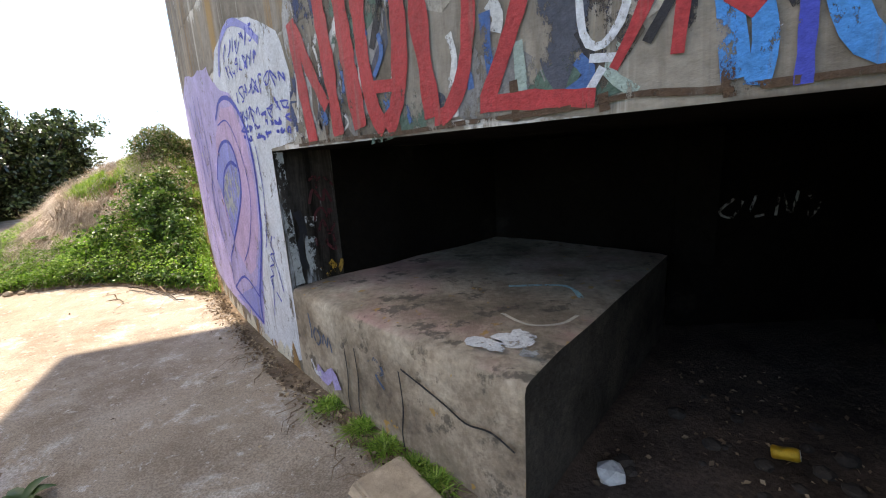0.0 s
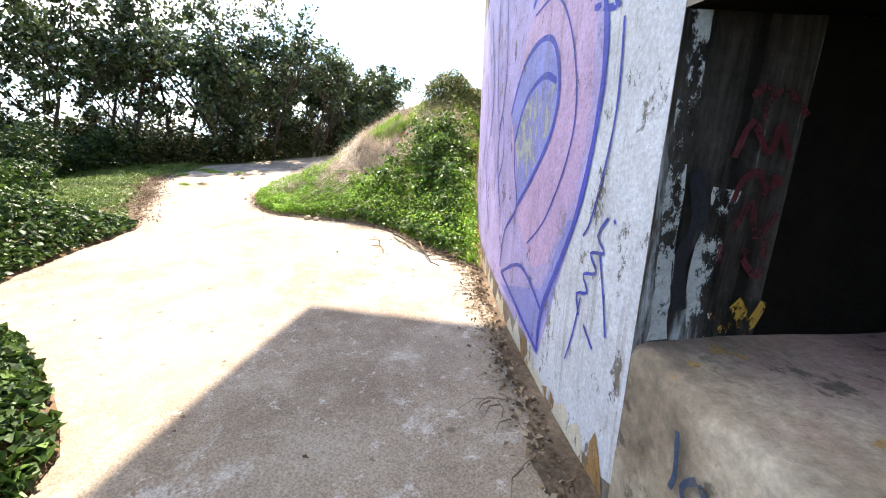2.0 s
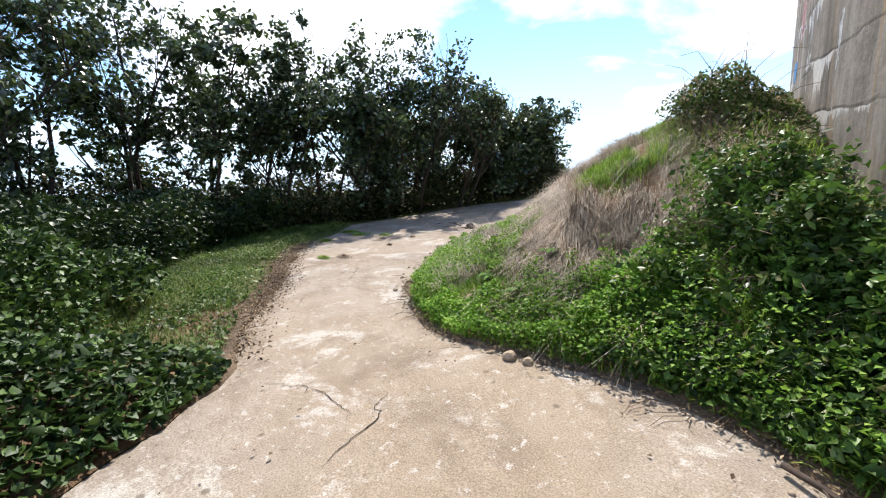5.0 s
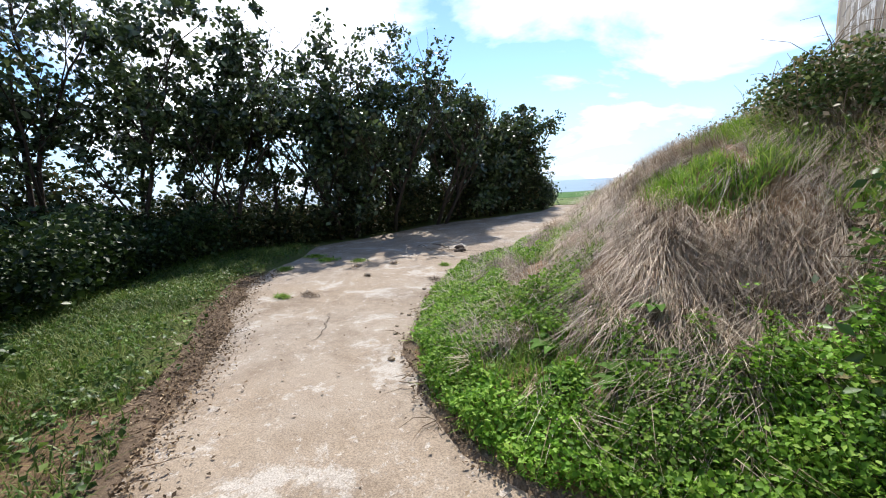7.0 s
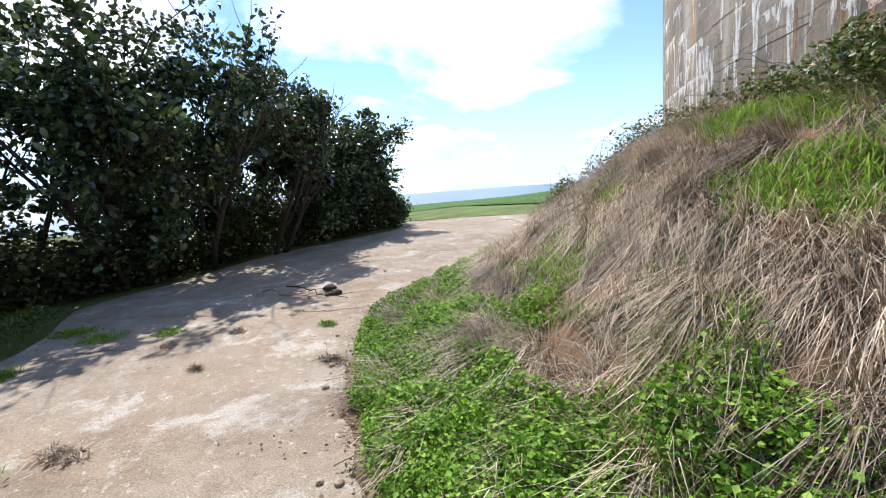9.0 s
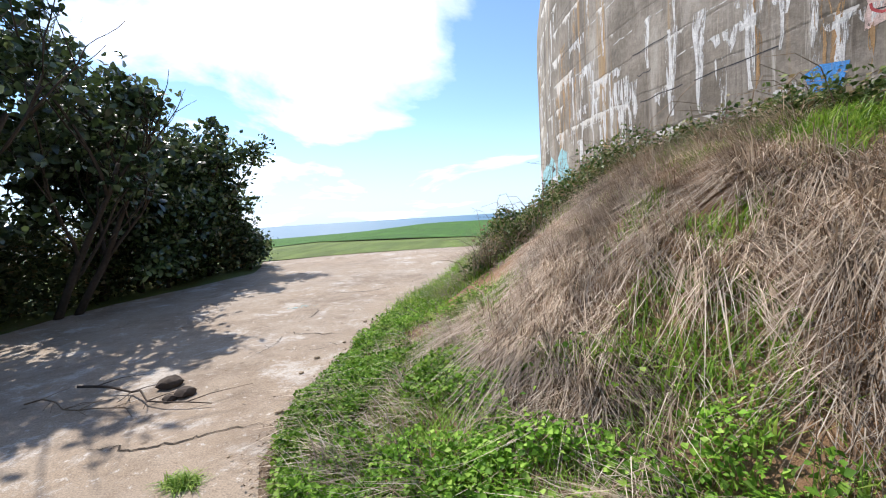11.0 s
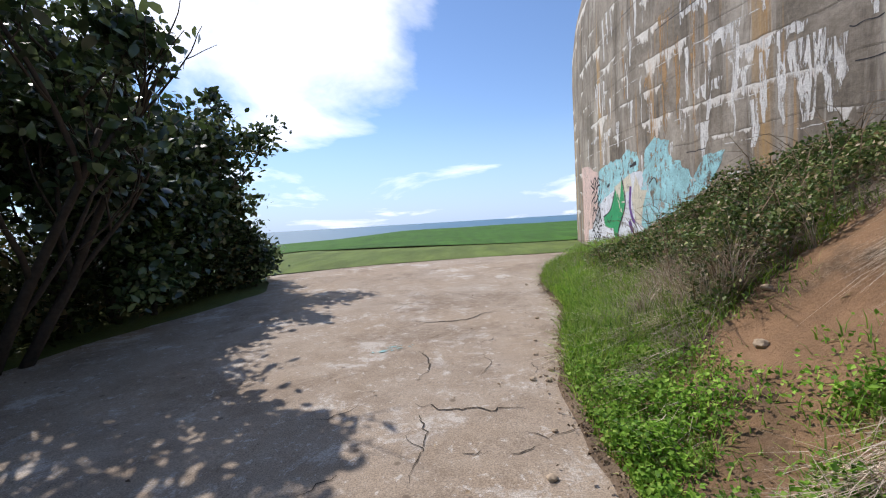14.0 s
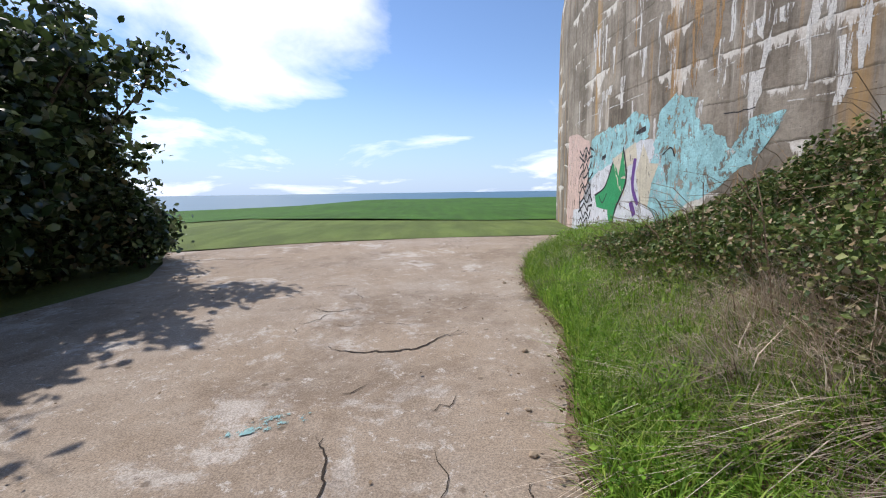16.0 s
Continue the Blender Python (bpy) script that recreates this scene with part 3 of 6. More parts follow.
def make_ground():
    xs, ys = axis(-26, 6, 0.4, 420), axis(-8, 30, 0.4, 420)
    gx, gy = np.meshgrid(xs, ys)
    gz = land(gx, gy) - 0.03 + 0.02 * soft(gx, gy, 1.5)
    v = np.stack([gx, gy, gz], -1).reshape(-1, 3)
    nx, ny = len(xs), len(ys)
    i = (np.arange(ny - 1)[:, None] * nx + np.arange(nx - 1)).ravel()
    f = np.stack([i, i + 1, i + nx + 1, i + nx], 1)
    return tagged(new("ground", fast_mesh("ground", v, f, M_GROUND, True)), "rough coastal grassland around the bunker", "ground", kind="structure")


make_ground()
sea_bm = bmesh.new()
bmesh.ops.create_grid(sea_bm, x_segments=40, y_segments=40, size=4900)
for q in sea_bm.verts:
    q.co.z = -30
tagged(new("water", bm_mesh("water", sea_bm, M_SEA)), "blue-green sea reaching the horizon", "sea", kind="structure")

PATH_OUT = RIGHT + [(-9.0, 20.6), (-11.5, 20.5), (-14.5, 20.2)] + LEFT
path_ob = tagged(sheet("pavement", PATH_OUT, 0.3, lambda x, y: land(x, y) + 0.012 * soft(x, y, 1.1), M_PATH, 0.0),
                 "worn sandy concrete path with pale patches and cracks", "path", kind="structure")
FOOT = min(range(len(RIGHT)), key=lambda i: math.hypot(RIGHT[i][0] + 2.7, RIGHT[i][1] - 4.85))
MOUND_OUT = RIGHT[FOOT:-1] + [tuple(on_wall(s, 0, -0.4)[:2]) for s in np.arange(-21.0, -2.0, 0.5)]
mound_ob = tagged(sheet("mound", MOUND_OUT, 0.22, mound_height, M_MOUND), "earth mound heaped against the bunker wall", "mound", kind="structure")

STRIP = [(-8.0, 20.3), (-9.0, 20.6), (-11.5, 20.5), (-14.5, 20.2), (-17.6, 19.2), (-26, 18.5), (-70, 24), (-70, 52), (-45, 46), (-26, 33), (-18, 27.3), (-10, 25.2), (-2, 25.0), (20, 27), (20, 21)]
CROP = [(20, 27.1), (-2, 25.1), (-10, 25.3), (-18, 27.4), (-26, 33.1), (-45, 46.1), (-70, 52.1), (-80, 60), (-60, 64), (-20, 64.5), (20, 66), (70, 66), (70, 30)]
tagged(sheet("lawn_strip", STRIP, 1.0, land, M_FIELD_A, 0.012), "pale mown grass strip beyond the path", "grass", kind="structure")
tagged(sheet("crop_field", CROP, 2.0, lambda x, y: land(x, y) + 0.05 + 0.03 * soft(x, y, 0.4), M_FIELD_B, 0.0), "dark green level crop field before the sea", "field", kind="structure")


# ---- the bunker ----
S_OPEN, Z_SILL, Z_LINTEL, S_SLAB = 3.4, 0.70, 1.67, 2.02


def make_bunker():
    root = tagged(new("bunker"), "huge round weathered concrete bunker with graffiti and embrasure", "bunker", kind="structure")
    # outer shell: cylinder with a rounded top, left open at the embrasure
    ds = 0.25
    s_all = [ds * i for i in range(-250, 297)]
    zs = [-0.4, 0.0, 0.35, Z_SILL, 1.0, 1.35, Z_LINTEL, 1.9, 2.2, 2.6, 3.0, 3.5, 4.0, 4.5, 5, 5.5, 6, 6.5, 7.2, 8, 9, 10, 11, 12, 13, 14, 14.4]
    s_all = sorted(set(s_all + [0.0, S_OPEN]))
    v, f, uv = [], [], []
    for z in zs:
        for s in s_all:
            v.append(on_wall(s, z))
    n = len(s_all)
    for j in range(len(zs) - 1):
        for i in range(n - 1):
            if 0.0 <= s_all[i] < S_OPEN and 0.0 <= zs[j] < Z_LINTEL:
                continue
            a = j * n + i
            f.append((a, a + 1, a + n + 1, a + n))
    cap = len(v)
    v.append(Vector((CX, CY, 14.6)))
    top = (len(zs) - 1) * n
    f += [(top + i, top + i + 1, cap) for i in range(n - 1)]
    me = mesh_of("wall", v, f, M_WALL, True)
    layer = me.uv_layers.new(name="UVMap")
    for poly in me.polygons:
        for li in poly.loop_indices:
            k = me.loops[li].vertex_index
            layer.data[li].uv = (s_all[k % n], zs[k // n]) if k < cap else (0, 16)
    wall = new("wall", me)
    wall.parent = root
    # inner lining: jambs, ceiling, back wall, floor; behind the near jamb, shade is in the colour
    def inn(s, z, depth):
        return on_wall(s, z, -depth)
    def lining(name, corners, material, label):
        """A quad patch between four corners, cut fine and a little uneven."""
        bm = bmesh.new()
        a, b, c, d = corners
        m = 14
        grid = [[bm.verts.new(a.lerp(b, i / m).lerp(d.lerp(c, i / m), j / m)) for i in range(m + 1)] for j in range(m + 1)]
        for j in range(1, m):
            for i in range(1, m):
                p = grid[j][i].co
                p += Vector((noise.noise(p * 2.0), noise.noise(p * 2.0 + Vector((5, 0, 0))), noise.noise(p * 2.0 + Vector((0, 7, 0))))) * 0.018
        for j in range(m):
            for i in range(m):
                bm.faces.new((grid[j][i], grid[j][i + 1], grid[j + 1][i + 1], grid[j + 1][i]))
        return part(name, bm, material, root, label, True)
    lining("jamb", (inn(0, Z_SILL - 0.1, 0), inn(0, Z_LINTEL, 0), inn(0.01, Z_LINTEL, 0.42), inn(0.01, Z_SILL - 0.1, 0.42)), M_JAMB, "streaked concrete jamb of the embrasure")
    lining("side_wall", (inn(0.01, Z_SILL - 0.1, 0.42), inn(0.01, Z_LINTEL, 0.42), inn(0.05, Z_LINTEL, 2.2), inn(0.05, Z_SILL - 0.1, 2.2)), M_INNER, "inner side wall with the recess's shade in its colour")
    lining("back_wall", (inn(0.05, Z_SILL - 0.1, 2.2), inn(0.05, Z_LINTEL + 0.01, 2.2), inn(2.2, Z_LINTEL + 0.01, 2.5), inn(2.2, Z_SILL - 0.1, 2.5)), M_INNER, "shade-darkened back wall above the ledge")
    lining("far_wall", (inn(1.85, -0.1, 2.45), inn(1.85, Z_LINTEL + 0.01, 2.45), inn(3.5, Z_LINTEL + 0.01, 3.6), inn(3.5, -0.1, 3.6)), M_INNER, "shade-darkened back wall of the embrasure")
    lining("far_jamb", (inn(S_OPEN, -0.1, 0), inn(S_OPEN, Z_LINTEL, 0), inn(3.5, Z_LINTEL, 3.6), inn(3.5, -0.1, 3.6)), M_INNER, "shade-darkened far concrete jamb")
    # ceiling and floor follow the curve; both take colours darkened for the shade within
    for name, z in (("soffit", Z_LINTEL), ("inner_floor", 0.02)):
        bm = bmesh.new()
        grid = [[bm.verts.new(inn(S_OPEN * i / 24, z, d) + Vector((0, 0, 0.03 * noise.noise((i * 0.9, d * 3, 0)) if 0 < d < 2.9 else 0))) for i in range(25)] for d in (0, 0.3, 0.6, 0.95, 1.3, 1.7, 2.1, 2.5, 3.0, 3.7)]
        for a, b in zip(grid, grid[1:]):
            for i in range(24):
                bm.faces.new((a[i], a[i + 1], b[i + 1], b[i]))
        part(name, bm, M_INNER if z > 1 else M_DEN, root, "concrete soffit with shade in its colour" if z > 1 else "littered earth floor, coloured dark for the shade inside", True)
    # the ledge block in the embrasure, worn along its arris
    bm = bmesh.new()
    m, rows = 26, [(-0.004, -0.1), (-0.004, 0.25), (0.0, 0.5), (0.0, 0.655), (0.012, 0.688), (0.045, Z_SILL), (0.3, Z_SILL + 0.012), (0.7, Z_SILL), (1.2, Z_SILL + 0.008), (1.7, Z_SILL - 0.004), (2.3, Z_SILL)]
    grid = []
    for d, z in rows:
        line = []
        for i in range(m + 1):
            s = S_SLAB * i / m
            lo = 0.0
            s = lo + (S_SLAB - 0.06 * d - lo) * i / m
            p = inn(s, z, d)
            w = 0.014 * noise.noise(p * 3.1) + 0.008 * noise.noise(p * 9)
            p += Vector((0.6 * w, 0.8 * w, 0.4 * w)) if 0 < i else Vector((0, 0, 0))
            if i == m:
                p.z -= 0.01 * (1 + noise.noise(p * 6)) if z > 0.6 else 0
            line.append(bm.verts.new(p))
        grid.append(line)
    for a, b in zip(grid, grid[1:]):
        for i in range(m):
            bm.faces.new((a[i], a[i + 1], b[i + 1], b[i]))
    # the flank is its own mesh, so its shade can be painted in
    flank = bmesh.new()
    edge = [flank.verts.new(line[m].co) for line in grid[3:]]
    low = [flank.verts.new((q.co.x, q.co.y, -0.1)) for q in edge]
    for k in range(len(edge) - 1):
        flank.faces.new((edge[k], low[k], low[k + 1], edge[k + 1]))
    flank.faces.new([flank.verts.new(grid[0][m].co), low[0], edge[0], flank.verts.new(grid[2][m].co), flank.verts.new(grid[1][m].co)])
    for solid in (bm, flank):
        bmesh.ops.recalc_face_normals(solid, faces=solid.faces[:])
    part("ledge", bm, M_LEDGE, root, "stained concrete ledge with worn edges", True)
    part("ledge_flank", flank, M_FLANK, root, "broken flank of the ledge, near-black as its unlit side")
    # unseen slab added high above the embrasure to cast the shadow on the path
    bm = bmesh.new()
    ring = []
    for i in range(45):
        a = radians(208 + 60 * i / 44)
        ring.append([bm.verts.new((CX + r * math.cos(a), CY + r * math.sin(a), z)) for r, z in ((19.5, 7.5), (24.7, 7.5), (24.7, 8.8), (19.0, 10.6))])
    for a, b in zip(ring, ring[1:]):
        for k in range(4):
            bm.faces.new((a[k], b[k], b[(k + 1) % 4], a[(k + 1) % 4]))
    bm.faces.new(ring[0]); bm.faces.new(ring[-1][::-1])
    bmesh.ops.recalc_face_normals(bm, faces=bm.faces[:])
    part("unseen_shade_slab", bm, M_INNER, root, "unseen concrete slab added to shade the embrasure")
    return root


BUNKER = make_bunker()


# ---- trees ----
def make_tree(name, x, y, height, spread, low, count, seed, leaf=0.085, label="", lean=(0.0, 0.0), trunks=2, dense=1.0):
    """A coastal elm: some tapering stems, forking limbs, and a crown of small leaves in uneven clumps."""
    r = random.Random(seed)
    z0 = float(land(x, y)) - 0.05
    root = tagged(new(name), label, "tree")
    root.location = (x, y, z0)
    bm = bmesh.new()
    tips = []

    def limb(p, d, length, rad, depth):
        pts, q, w = [p.copy()], p.copy(), d.normalized()
        steps = 5 if depth < 2 else 4
        for _ in range(steps):
            w = (w + Vector((r.uniform(-0.22, 0.22), r.uniform(-0.22, 0.22), r.uniform(-0.04, 0.18)))).normalized()
            q = q + w * length / steps
            pts.append(q.copy())
        tube(bm, pts, rad, rad * 0.45, 6 if depth < 2 else 4)
        if depth >= 3:
            tips.append(pts[-1]); tips.append(pts[-3])
            return
        if depth >= 1:
            tips.append(pts[-1])
        for _ in range(4 if depth == 0 else 3):
            k = r.randint(2 if depth else 1, steps)
            a = r.uniform(0, 2 * math.pi)
            side = Vector((math.cos(a), math.sin(a), r.uniform(0.25, 1.0)))
            limb(pts[k], w * 0.6 + side * 0.75, length * r.uniform(0.5, 0.72), rad * 0.5, depth + 1)

    for _ in range(trunks):
        a = r.uniform(0, 2 * math.pi)
        base = Vector((0.3 * math.cos(a), 0.3 * math.sin(a), 0))
        limb(base, Vector((lean[0] + 0.28 * math.cos(a), lean[1] + 0.28 * math.sin(a), 1.3)), height * r.uniform(0.5, 0.64), 0.028 + height * 0.007, 0)
    part("trunk", bm, M_BARK, root, "dark slender trunk with limbs", True)
    g = np.random.default_rng(seed)
    t = np.array([p[:] for p in tips])
    body_n = int(len(t) * 0.8 * dense)
    u = g.normal(size=(body_n, 3))
    u /= np.linalg.norm(u, axis=1)[:, None]
    rad = g.uniform(0.3, 1.0, body_n)[:, None] ** 0.6 * (0.8 + 0.3 * np.sin(u[:, :1] * 5 + seed) + 0.2 * np.sin(u[:, 2:] * 7))
    mid = np.array([lean[0] * height * 0.4, lean[1] * height * 0.4, (low + height * 0.92) / 2])
    body = mid + u * rad * np.array([spread, spread, (height * 0.92 - low) / 2])
    ctr = np.concatenate([t[t[:, 2] > low * 0.7], body])
    ctr = ctr[(ctr[:, 2] < height * 1.12) & (np.hypot(ctr[:, 0] - mid[0], ctr[:, 1] - mid[1]) < spread * 1.35)]
    ctr = ctr[g.uniform(size=len(ctr)) < (0.55 if height > 5 else 0.62)]
    pick = g.integers(0, len(ctr), count)
    size = g.uniform(0.08, 0.21, len(ctr))[pick][:, None]
    pts = ctr[pick] + g.normal(size=(count, 3)) * size * np.array([1, 1, 0.8])
    pts = pts[pts[:, 2] > 0.1]
    part("crown", leaves("crown", pts, leaf, M_TREE, 1.3, 1.5, True), M_TREE, root, "small dark green leaves, ragged and open")
    return root


TREES = [
    # x, y, height, spread, low, leaves, trunks, dense, lean x
    (-18.2, 9.6, 5.9, 1.7, 0.6, 17000, 3, 1.5, 0.05), (-18.9, 8.0, 6.0, 1.4, 0.4, 10000, 2, 0.8, 0.0), (-18.6, 6.2, 6.6, 1.3, 0.4, 10000, 2, 0.7, 0.0),
    (-19.2, 4.6, 6.2, 1.5, 0.4, 10500, 2, 0.8, 0.05), (-18.2, 11.3, 5.7, 1.4, 1.0, 6000, 2, 0.7, 0.25), (-17.9, 13.0, 5.4, 1.15, 3.0, 3600, 2, 0.5, 0.26),
    (-18.0, 15.3, 3.4, 1.35, 0.3, 11000, 3, 1.0, 0.14), (-18.2, 17.2, 3.6, 1.35, 0.15, 19000, 4, 1.7, 0.06), (-19.4, 2.6, 6.4, 1.6, 0.4, 10500, 2, 0.8, 0.0),
    (-17.8, 0.4, 6.6, 1.7, 0.4, 9500, 2, 0.5, 0.1), (-15.4, -0.9, 6.2, 1.9, 0.4, 10500, 3, 0.4, 0.1), (-12.8, -2.6, 5.6, 1.9, 0.4, 9000, 2, 0.5, 0.0), (-10.2, -4.4, 4.6, 1.9, 0.4, 7000, 2, 0.5, 0.0),
    (-18.6, 14.2, 5.0, 1.1, 1.2, 8000, 2, 0.8, 0.0), (-20.4, 10.6, 4.2, 1.4, 0.4, 7000, 2, 0.9, 0.0), (-20.4, 13.2, 3.8, 1.4, 0.3, 7000, 2, 0.9, 0.0), (-17.4, 18.2, 1.3, 0.6, 0.05, 5000, 3, 1.2, 0.0),
]
for i, (x, y, h, sp, lo, n, tr, de, le) in enumerate(TREES):
    tagged(make_tree("tree" if h > 2 else "shrub", x, y, h, sp, lo, int(n * (0.7 if h > 5 else 0.95)), 100 + i, 0.1 if h > 2 else 0.07, "wind-shaped dark green elm with slender stems" if h > 2 else "low green shrub at the path's edge", (le, 0.0), tr, de), group="row of trees along the path")


# ---- ground cover ----
def stuff(name, me, label, category="plants"):
    return tagged(new(name, me), label, category, kind="stuff")


def downhill(p):
    e = 0.15
    gx = mound_height(p[:, 0] + e, p[:, 1]) - mound_height(p[:, 0] - e, p[:, 1])
    gy = mound_height(p[:, 0], p[:, 1] + e) - mound_height(p[:, 0], p[:, 1] - e)
    g = np.hypot(gx, gy) + 1e-6
    w = np.stack([-gx / g, -gy / g, -g / (2 * e)], 1)
    a = (1.2 * soft(p[:, 0], p[:, 1], 1.3, 6.0) + 0.8 * soft(p[:, 0], p[:, 1], 3.7, 2.0))[:, None]
    return w + a * np.stack([-w[:, 1], w[:, 0], 0 * g], 1)


def from_wall(x, y):
    return np.hypot(x - CX, y - CY) - R


def bare(x, y):
    """Trodden bare earth on the mound's seaward side."""
    u, v = (x + 10.25) * 0.8 + (y - 11.35) * 0.6, -(x + 10.25) * 0.6 + (y - 11.35) * 0.8
    return smooth(1.25, 0.75, np.hypot(u / 1.3, v / 0.55) + 0.4 * soft(x, y, 3.0) + 0.25 * soft(x, y, 8.0, 3.0))


def south(x, y):
    return smooth(-7.4, -5.9, x + 0.3 * (y - 6))


def far_south(x, y):
    return smooth(-6.5, -5.5, x + 0.15 * (y - 6))


def end_green(x, y):
    return smooth(11.6, 12.6, y)


def clump(x, y):
    return 0.5 + 0.45 * soft(x, y, 1.5, 0.7) + 0.35 * soft(x, y, 3.7, 2.2) + 0.2 * soft(x, y, 8.0, 5.0)


LUSH = [(-9.34, 8.7, 0.42), (-9.06, 9.68, 0.26), (-8.92, 9.06, 0.3), (-8.25, 9.2, 0.3), (-10.2, 10.2, 0.35), (-7.6, 8.1, 0.42), (-8.05, 8.4, 0.3), (-8.3, 7.35, 0.22)]
STRAW = [(-9.85, 9.2, 0.42), (-9.9, 8.7, 0.3), (-7.94, 7.25, 0.35), (-7.45, 7.2, 0.38), (-7.6, 7.6, 0.2), (-8.6, 9.75, 0.35)]


LUSH_ABOVE = [(a + 0.16, b + 0.14, r * 1.15) for a, b, r in LUSH]


def spots(places, x, y):
    """How far a point lies inside any of some ragged rounds."""
    rag = 0.3 * soft(x, y, 4.5, 1.0) + 0.2 * soft(x, y, 9.0, 2.0)
    return np.maximum.reduce([smooth(1.25, 0.6, np.hypot(x - a, y - b) / r + rag) for a, b, r in places])


def green_mask(x, y):
    """Fresh growth: a belt along the foot and sharp-edged patches up the slope."""
    d = dist_to(R_ARR, x, y)
    g = smooth(0.36, 0.43, 0.36 * smooth(1.9, 0.3, d) + 0.5 * clump(x + 3, y - 2) + 0.06 + 0.05 * south(x, y) + 0.1 * end_green(x, y) + 0.28 * spots(LUSH, x, y) - 0.3 * spots(STRAW, x, y))
    return g * smooth(-0.02, 0.06, d) * (1 - 0.92 * bare(x, y))


def dry_mask(x, y):
    d = dist_to(R_ARR, x, y)
    g = smooth(0.05, 0.4, d) * (1.0 - 0.88 * green_mask(x, y)) * (1 - 0.7 * spots(LUSH_ABOVE, x, y)) * smooth(0.2, 0.8, from_wall(x, y)) * (1 - bare(x, y))
    g = g * (0.15 + 0.85 * smooth(0.22, 0.45, 0.5 + 0.5 * soft(x, y, 2.3, 9.0) + 0.3 * soft(x, y, 5.1, 4.0))) * (1 - 0.55 * south(x, y) * smooth(2.2, 1.2, d))
    return np.clip(np.maximum(g, 0.45 * end_green(x, y) * smooth(0.35, 0.9, d)), 0, 1)


def tufted(poly, tufts, each, keep, spread):
    """Places gathered in tufts, and for every place its tuft's own angle."""
    c = scatter(poly, tufts, keep)
    k = np.repeat(np.arange(len(c)), each)
    ang = rng.normal(size=len(c)) * 0.55
    q = c[k] + rng.normal(size=(len(k), 2)) * spread * rng.uniform(0.5, 1.5, len(c))[k][:, None]
    ok = inside(poly, q[:, 0], q[:, 1]) & (bare(q[:, 0], q[:, 1]) < 0.35)
    return q[ok], ang[k][ok], rng.uniform(0.65, 1.3, len(c))[k][ok]


def turned(w, ang):
    c, n = np.cos(ang), np.sin(ang)
    return np.stack([w[:, 0] * c - w[:, 1] * n, w[:, 0] * n + w[:, 1] * c, w[:, 2]], 1)


p = scatter(MOUND_OUT, 125000, green_mask)
p = p[from_wall(p[:, 0], p[:, 1]) > 0.05]
d = dist_to(R_ARR, p[:, 0], p[:, 1])
h = rng.uniform(0.05, 0.16, len(p)) * (1 + 1.0 * south(p[:, 0], p[:, 1]) * smooth(0, 0.5, d) + 1.3 * end_green(p[:, 0], p[:, 1]) + 0.1 * spots(LUSH, p[:, 0], p[:, 1]))
stuff("mound_grass", blades("mound_grass", laid(p, mound_height, -0.01), h, 0.0052, 0.8, M_GRASS), "fresh green grass on the earth mound", "grass")
# dead grass lies combed downhill in tufts
p, ang, tall = tufted(MOUND_OUT, 2500, 66, dry_mask, 0.055)
stuff("dry_grass", blades("dry_grass", laid(p, mound_height, -0.01), rng.uniform(0.2, 0.5, len(p)) * tall, 0.0026, 1.45, M_DRY, 0.6, turned(downhill(p), ang)), "long flattened dry straw-coloured grass in tufts", "grass")
p, ang, tall = tufted(MOUND_OUT, 520, 60, lambda x, y: smooth(11.3, 12.0, y) * smooth(14.6, 13.0, y) * smooth(0.7, 1.2, dist_to(R_ARR, x, y)) * smooth(2.6, 1.7, dist_to(R_ARR, x, y)) * np.clip(0.3 + soft(x, y, 2.0, 3.3), 0, 1), 0.06)
stuff("tall_straw", blades("tall_straw", laid(p, mound_height, -0.01), rng.uniform(0.35, 0.75, len(p)) * tall, 0.003, 0.9, M_DRY, 0.5), "tall pale dry grass below the brambles", "grass")
# clover and small herbs between the blades
p = scatter(MOUND_OUT, 74000, lambda x, y: green_mask(x, y) * (1 - 0.8 * far_south(x, y)) * (1 - 0.8 * end_green(x, y + 0.8)) * smooth(1.7, 1.0, dist_to(R_ARR, x, y)) * smooth(0.3, 0.5, clump(x - 5, y + 1) + 0.25 * south(x, y) + 0.2 * smooth(1.0, 0.2, dist_to(R_ARR, x, y))))
p = p[from_wall(p[:, 0], p[:, 1]) > 0.05]
h = rng.uniform(0.03, 0.14, len(p)) * (1 + 0.5 * soft(p[:, 0], p[:, 1], 7.0, 1.0)) * (1 + 1.2 * south(p[:, 0], p[:, 1]))
stuff("mound_herbs", leaves("mound_herbs", laid(p, mound_height, 0.0) + np.column_stack([0 * h, 0 * h, h]), 0.026, M_HERB, 0.6, 1.25), "low leafy green herbs on the mound", "herbs")


def weed_mask(x, y):
    """Rank leafy weeds over the mound's southern foot."""
    d = dist_to(R_ARR, x, y)
    return far_south(x, y) * smooth(-0.02, 0.12, d) * smooth(2.3, 1.5, d) * smooth(0.1, 0.5, from_wall(x, y)) * smooth(0.3, 0.5, clump(x + 7, y + 3) + 0.3 * smooth(2.0, 0.8, d))


p = scatter(MOUND_OUT, 62000, weed_mask)
d = dist_to(R_ARR, p[:, 0], p[:, 1])
top = (0.12 + 0.33 * smooth(0.1, 0.9, d)) * (1 + 0.5 * soft(p[:, 0], p[:, 1], 3.3, 8.0) + 0.35 * soft(p[:, 0], p[:, 1], 8.0, 3.0))
